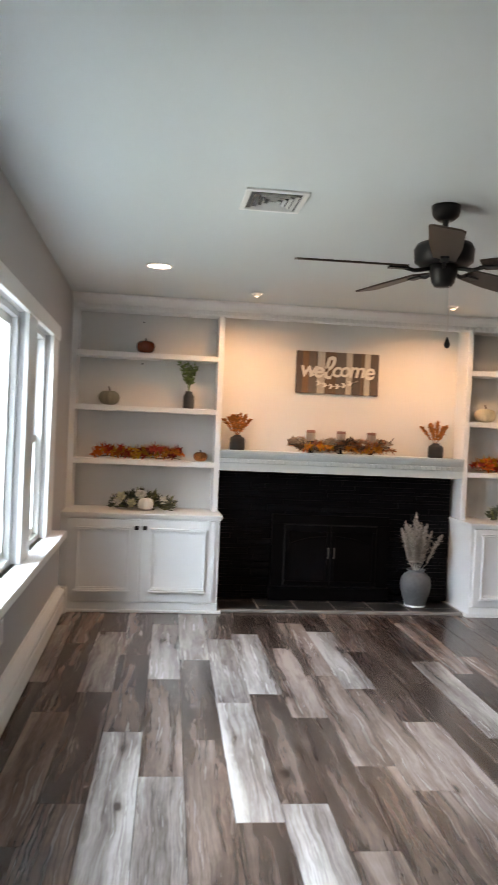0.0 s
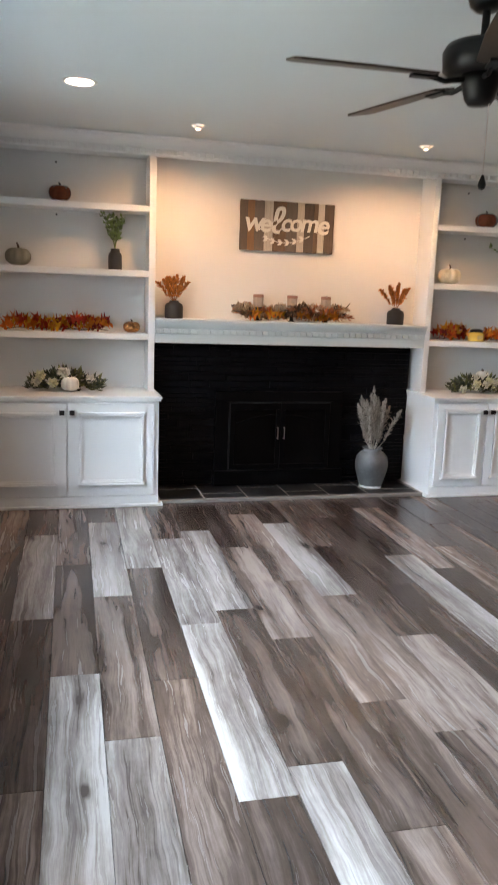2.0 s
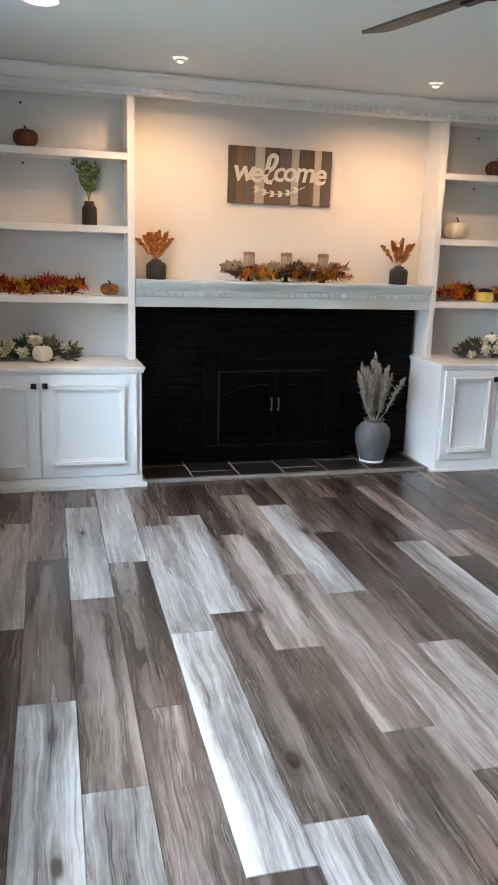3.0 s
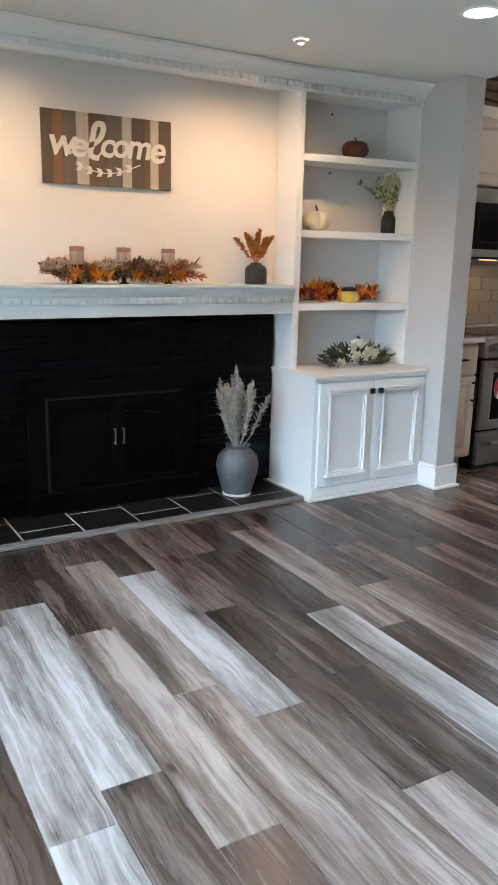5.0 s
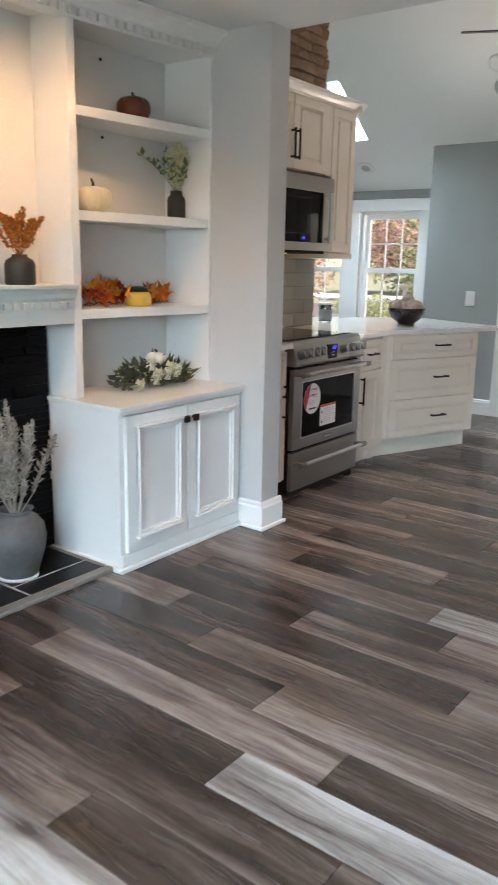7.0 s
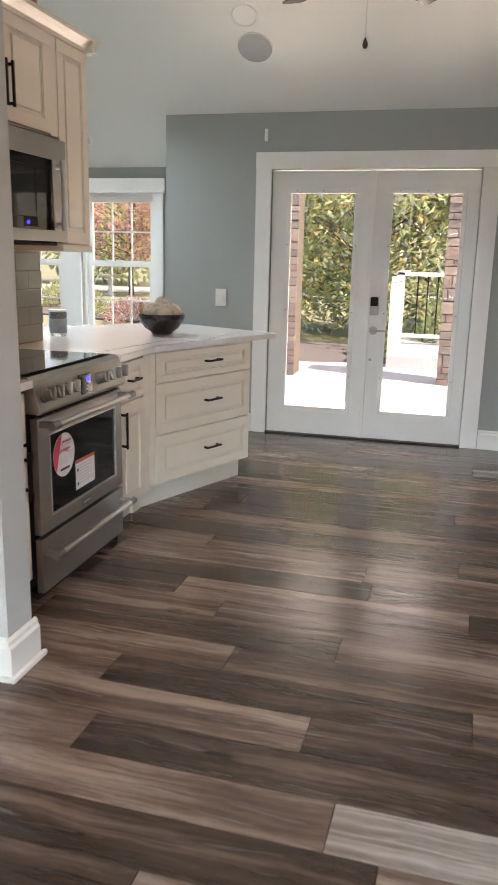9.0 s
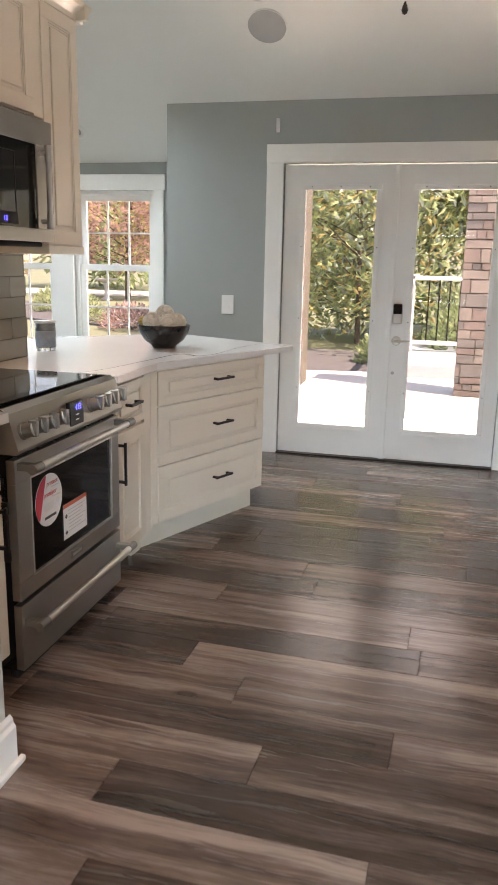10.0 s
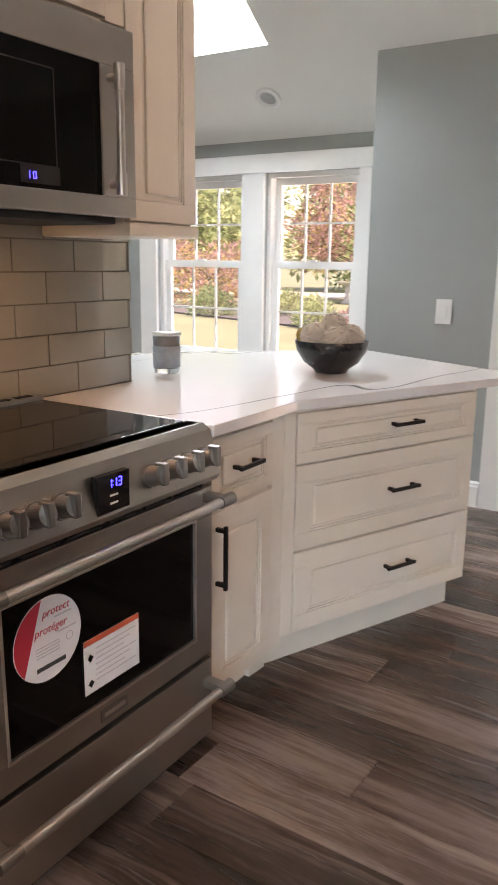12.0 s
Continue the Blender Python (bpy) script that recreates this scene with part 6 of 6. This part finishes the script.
# ---- outdoors ----
M_GRASS = mat("summer_lawn", (0.18, 0.20, 0.13), 0.9, vary=0.3, scale=0.6, fine=14, bump=0.6)
M_CONC = mat("pale_concrete", (0.58, 0.57, 0.55), 0.85, vary=0.08, scale=1.2, fine=40, bump=0.2)
M_MULCH = mat("dark_mulch", (0.10, 0.098, 0.105), 0.95, vary=0.4, scale=8, fine=40, bump=0.8)
M_LEAFG = leaf_mat("magnolia_leaf", (0.34, 0.42, 0.24), 0.38)
M_LEAFY = leaf_mat("light_green_leaf", (0.48, 0.54, 0.32))
# blue-grey glints of glossy leaves, put into the leaf colour
M_LEAFGLINT = leaf_mat("blue_grey_glint_leaf", (0.40, 0.47, 0.42), 0.3)
M_LEAFR = leaf_mat("copper_red_leaf", (0.55, 0.38, 0.35))
M_LEAFO = leaf_mat("faded_gold_leaf", (0.58, 0.48, 0.24))
M_BARK = mat("grey_bark", (0.12, 0.095, 0.075), 0.9, vary=0.3, scale=5, fine=40, bump=0.8)
# pillar stone, darkened in colour for the shade of a porch roof not built
M_PSTONE = mat("shade_darkened_reddish_stone", (0.135, 0.108, 0.102), 0.85, vary=0.35, scale=6, fine=50, bump=0.6)
M_DECKW = mat("white_deck_paint", (0.55, 0.58, 0.60), 0.5, vary=0.04, scale=3)
M_DECKB = mat("pale_blue_deck_board", (0.36, 0.42, 0.46), 0.6, vary=0.06, scale=3, stretch=(1, 8, 1))

gr = bmesh.new()
bmesh.ops.create_grid(gr, x_segments=40, y_segments=40, size=300)
for vv in gr.verts:
    vv.co.z = -0.20
structure("ground", gr, M_GRASS, "sunlit lawn around the house", "ground")
structure("pavement_patio", prism([(7.58, 2.5), (11.9, 2.5), (12.6, 5.6), (12.0, 8.2), (7.58, 8.6)], -0.196, -0.055, 0.01), M_CONC, "bright sunlit concrete patio", "pavement")
structure("ground_mulch_bed", prism([(12.5, 5.4), (15.5, 5.2), (16, 8.6), (12.3, 8.0)], -0.196, -0.13), M_MULCH, "dark mulch bed under the magnolia", "ground")
structure("ground_mulch_bed_garden", prism([(18.5, 11.5), (22, 11.0), (25, 15), (28, 22), (22, 21)], -0.196, -0.15), M_MULCH, "reddish mulch garden bed", "ground")
structure("road", prism([(33, -40), (38, -40), (38, 60), (33, 60)], -0.197, -0.17), M_CONC, "pale road beyond the lawn", "road")


def stone_pillar(x0, y0, x1, y1, z1, seed):
    p = thing("stone_pillar", "reddish stone veneer patio pillar, porch shade put into its stone colours", "pillar", pose(0, 0, -0.055), group="porch pillars")
    part("core", B(x0 + 0.015, x1 - 0.015, y0 + 0.015, y1 - 0.015, 0, z1), M_SGROUT, p)
    q = random.Random(seed)
    z = 0.0
    while z < z1:
        h = q.choice((0.075, 0.10, 0.15))
        y = y0 - 0.005
        while y < y1:
            w = q.choice((0.10, 0.16, 0.24, 0.34))
            ye = min(y + w, y1 + 0.005)
            if y1 - ye < 0.05:
                ye = y1 + 0.005
            d = q.uniform(0.0, 0.022)
            part("stone", B(x0 - d, x0 + 0.05, y + 0.004, ye - 0.004, z + 0.004, z + h - 0.004, 0.006), M_PSTONES[q.randrange(3)], p)
            y = ye
        z += h
    return p


# all three stone colours include the porch shade
M_PSTONES = [M_PSTONE, mat("shade_darkened_buff_stone", (0.17, 0.148, 0.138), 0.85, vary=0.3, scale=6, fine=50, bump=0.6), mat("shade_darkened_grey_stone", (0.115, 0.107, 0.106), 0.85, vary=0.3, scale=6, fine=50, bump=0.6)]
stone_pillar(10.85, 4.20, 11.3, 4.73, 3.1, 4)
stone_pillar(10.95, 6.50, 11.4, 7.05, 3.1, 5)

deck = thing("raised_deck", "pale painted raised deck with a white railing", "deck", pose(12.2, 0, -0.19))
part("platform", B(0.0, 3.0, 1.2, 5.45, 0.0, 0.30, 0.01), M_DECKB, deck)
for i in range(10):
    part("deck_board", B(0.02 + i * 0.14, 0.155 + i * 0.14, 1.2, 5.45, 0.30, 0.322, 0.004), M_DECKW, deck)
for y in (5.40, 4.0, 2.6):
    part("post", B(1.5, 1.6, y - 0.05, y + 0.05, 0.32, 1.36, 0.008), M_DECKW, deck)
part("top_rail", B(1.48, 1.62, 1.3, 5.46, 1.36, 1.42, 0.008), M_DECKW, deck)
part("bottom_rail", B(1.52, 1.58, 1.3, 5.40, 0.42, 0.48, 0.005), M_DECKW, deck)
part("side_rail", B(1.48, 2.9, 5.35, 5.46, 1.37, 1.43, 0.008), M_DECKW, deck)
part("side_post", B(0.05, 0.15, 5.35, 5.45, 0.32, 1.30, 0.008), M_DECKW, deck)
part("side_rail", B(0.04, 1.48, 5.36, 5.44, 1.30, 1.37, 0.008), M_DECKW, deck)
for i in range(26):
    part("baluster", rod(bmesh.new(), (1.55, 1.4 + i * 0.15, 0.48), (1.55, 1.4 + i * 0.15, 1.36), 0.012, 6), M_BRONZE, deck)
for i in range(8):
    part("baluster", rod(bmesh.new(), (0.25 + i * 0.15, 5.40, 0.32), (0.25 + i * 0.15, 5.40, 1.30), 0.020, 6), M_DECKW, deck)


def tree(name, label, x, y, h, rad, z_low, leaf, n, mats, seed, clumps=26, wood=1.0):
    t = thing(name, label, "tree", pose(x, y, -0.2))
    q = random.Random(seed)
    tb = bmesh.new()
    rod(tb, (0, 0, 0), (0.05, 0.05, h * 0.5), (0.035 * h / 2 + 0.03) * wood, 10, 0.02 * h / 2 * wood)
    rod(tb, (0.05, 0.05, h * 0.49), (0.0, 0.1, h * 0.85), 0.02 * h / 2 * wood, 8, 0.02)
    centres = []
    for i in range(clumps):
        a = q.uniform(0, 2 * math.pi)
        u = q.uniform(0.0, 1.0)
        zz = z_low + (h - z_low) * u
        env = math.sin(math.pi * (0.18 + 0.74 * u)) ** 0.7
        rr = rad * env * math.sqrt(q.uniform(0.15, 1.0))
        c = Vector((rr * math.cos(a), rr * math.sin(a), zz))
        centres.append((c, rad * q.uniform(0.22, 0.38)))
        if i % 2 == 0:
            rod(tb, (0.03, 0.03, max(0.3, zz * 0.6)), c, 0.03 * wood, 6, 0.008)
    part("trunk", tb, M_BARK, t)
    groups = [bmesh.new() for _ in mats]
    for i in range(n):
        c, s = centres[i % clumps]
        d = Vector((q.gauss(0, 1), q.gauss(0, 1), q.gauss(0, 1))).normalized()
        p = c + d * s * (q.uniform(0.1, 1.0) ** 0.5)
        dr = (d + Vector((q.gauss(0, 0.6), q.gauss(0, 0.6), q.gauss(0.2, 0.6)))).normalized()
        k = min(int(q.random() ** 1.6 * len(mats)), len(mats) - 1)
        leaf_quad(groups[k], p, p + dr * leaf * q.uniform(0.7, 1.2), leaf * 0.24, 0.12)
    for g, mt in zip(groups, mats):
        tagged(part("crown", g, mt, t), kind="stuff")
    return t


tree("magnolia_tree", "glossy green magnolia tree with yellowing leaves beyond the patio", 17.6, 6.6, 5.6, 3.0, 0.75, 0.19, 19000, (M_LEAFG, M_LEAFY, M_LEAFGLINT, M_LEAFO), 1, 95, 0.45)
tree("magnolia_tree", "glossy green magnolia tree beyond the deck", 20.0, 2.2, 5.6, 3.6, 0.8, 0.20, 17000, (M_LEAFG, M_LEAFY, M_LEAFGLINT, M_LEAFO), 2, 110, 0.45)
tree("red_maple", "copper red ornamental tree across the lawn", 31, 17.3, 5.2, 2.9, 1.9, 0.26, 6000, (M_LEAFR, M_LEAFR, M_LEAFO), 3, 34)
tree("red_maple", "low copper red weeping shrub tree in the garden bed", 25.0, 20.6, 1.9, 2.0, 0.2, 0.20, 2600, (M_LEAFR, M_LEAFO), 6, 18)
tree("shade_tree", "light green tree across the lawn", 36, 30.0, 6.6, 4.6, 1.2, 0.42, 5500, (M_LEAFY, M_LEAFG, M_LEAFY), 4)
tree("shade_tree", "light green tree across the lawn", 41, 21.5, 7.0, 5.0, 1.0, 0.46, 6000, (M_LEAFY, M_LEAFY, M_LEAFG), 7)
tree("shade_tree", "light green tree across the lawn", 30, 24.5, 5.2, 2.8, 1.0, 0.36, 4500, (M_LEAFY, M_LEAFG), 8)
tree("shade_tree", "green tree beyond the road", 34, 10.0, 5.8, 4.4, 0.8, 0.44, 5000, (M_LEAFG, M_LEAFY), 9)
tree("shade_tree", "green tree beyond the road", 34, 1.0, 5.8, 4.4, 0.8, 0.44, 4500, (M_LEAFG, M_LEAFY), 10)
# tree added to lower and tint the brightness behind the window glass
tree("shade_tree", "blue green tree added to dim and tint the living room window view", -3.0, 14.5, 6.0, 2.4, 0.9, 0.26, 6000, (M_LEAFGLINT, M_LEAFG, M_LEAFY), 14, 40)
tree("shade_tree", "green tree outside the living room window", -6.5, 22, 8.0, 4.2, 0.6, 0.40, 4500, (M_LEAFG, M_LEAFY), 11)
tree("shade_tree", "green tree outside the living room window", -10, 34, 8.0, 4.2, 0.6, 0.42, 4500, (M_LEAFY, M_LEAFG), 12)


def shrub(x, y, r, h, mt, seed, label):
    s = thing("garden_shrub", label, "shrub", pose(x, y, -0.2))
    q = random.Random(seed)
    sb, lb_ = bmesh.new(), bmesh.new()
    for i in range(9):
        a = q.uniform(0, 6.28)
        rod(sb, (0, 0, 0), (r * 0.6 * math.cos(a), r * 0.6 * math.sin(a), h * 0.7), 0.012, 5, 0.005)
    for i in range(900):
        d = Vector((q.gauss(0, 1), q.gauss(0, 1), abs(q.gauss(0, 1)))).normalized() * q.uniform(0.55, 1.0)
        p = Vector((d.x * r, d.y * r, 0.05 + d.z * h))
        leaf_quad(lb_, p, p + (d + Vector((q.gauss(0, .4), q.gauss(0, .4), .2))).normalized() * 0.11, 0.028)
    part("branch", sb, M_BARK, s)
    tagged(part("foliage", lb_, mt, s), kind="stuff")


shrub(19.6, 13.6, 0.55, 0.7, M_LEAFY, 1, "round light green shrub in the mulch bed")
shrub(21.0, 17.6, 0.7, 0.8, M_LEAFG, 2, "round green shrub in the mulch bed")
shrub(22.5, 16.0, 0.6, 0.7, M_LEAFY, 3, "round light green shrub in the mulch bed")
shrub(18.4, 11.8, 0.75, 0.55, M_LEAFR, 6, "low copper red shrub near the nook windows")
shrub(14.2, 5.85, 0.35, 0.5, M_LEAFY, 4, "leafy light green plant by the mulch bed")
shrub(14.6, 4.7, 0.5, 1.3, M_LEAFG, 5, "dark green shrub behind the deck railing")


bath = thing("bird_bath", "pale stone bird bath standing on the lawn", "bird bath", pose(30.0, 17.76, -0.2))
part("pedestal", lathe([(0.0, 0.0), (0.22, 0.0), (0.22, 0.05), (0.11, 0.10), (0.08, 0.35), (0.10, 0.66), (0.0, 0.66)], 20), M_CONC, bath, smooth=True)
part("basin", lathe([(0.0, 0.66), (0.12, 0.66), (0.42, 0.76), (0.45, 0.82), (0.40, 0.82), (0.0, 0.74)], 28), M_CONC, bath, smooth=True)


# ---- vinyl planks of the floor, laid slightly askew ----
def plank_mesh(length, material):
    w = PW - 0.0012
    bm = bmesh.new()
    a = [bm.verts.new(p) for p in ((0, 0, -0.009), (w, 0, -0.009), (w, length, -0.009), (0, length, -0.009))]
    b = [bm.verts.new(p) for p in ((0, 0, -0.0015), (w, 0, -0.0015), (w, length, -0.0015), (0, length, -0.0015))]
    c = [bm.verts.new(p) for p in ((0.0015, 0.0015, 0), (w - 0.0015, 0.0015, 0), (w - 0.0015, length - 0.0015, 0), (0.0015, length - 0.0015, 0))]
    for i in range(4):
        j = (i + 1) % 4
        bm.faces.new((a[i], a[j], b[j], b[i]))
        bm.faces.new((b[i], b[j], c[j], c[i]))
    bm.faces.new(c)
    return mesh_of("plank", bm, material)


rng = random.Random(5)
floor_ob = bpy.data.objects["floor"]
TONES = {"L": M_PL, "T": M_PT, "M": M_PM, "D": M_PD}
full = {k: plank_mesh(PLEN - 0.0012, m) for k, m in TONES.items()}
turn = math.atan(SLANT)
rest = bmesh.new()
for row in range(-5, 43):
    x_at = PX0 + PW * row
    ph = PHASE.get(row, rng.uniform(0, PLEN))
    lo, hi = (-1.74, 6.60) if x_at < XC1 - 0.05 else (-1.74, 9.44)
    k = int(math.floor((lo - ph) / PLEN))
    while ph + k * PLEN < hi:
        y = ph + k * PLEN
        ya, yb = max(y, lo), min(y + PLEN, hi)
        xx = x_at + SLANT * (ya - 4)
        tone = rng.choices("LTMD", (0.03, 0.25, 0.42, 0.30))[0]
        if row in TONE and 0 <= k < 5:
            tone = TONE[row][k]
        k += 1
        nook = ya > 6.7
        if yb - ya < 0.03 or not (-0.9 < xx < (NOOKX - 0.05 if nook else DOORX - 0.02)):
            continue
        m = pose(xx, ya, 0, 0, 0, -math.degrees(turn))
        if yb < 1.25:
            me = plank_mesh(yb - ya - 0.0012, TONES[tone])
            me.transform(m)
            rest.from_mesh(me)
            bpy.data.meshes.remove(me)
            continue
        ob = new("plank", full[tone] if yb - ya > PLEN - 0.01 else plank_mesh(yb - ya - 0.0012, TONES[tone]))
        ob.parent = floor_ob
        ob.matrix_basis = m
tagged(part("plank_rest", rest, M_PM, floor_ob), kind="stuff")
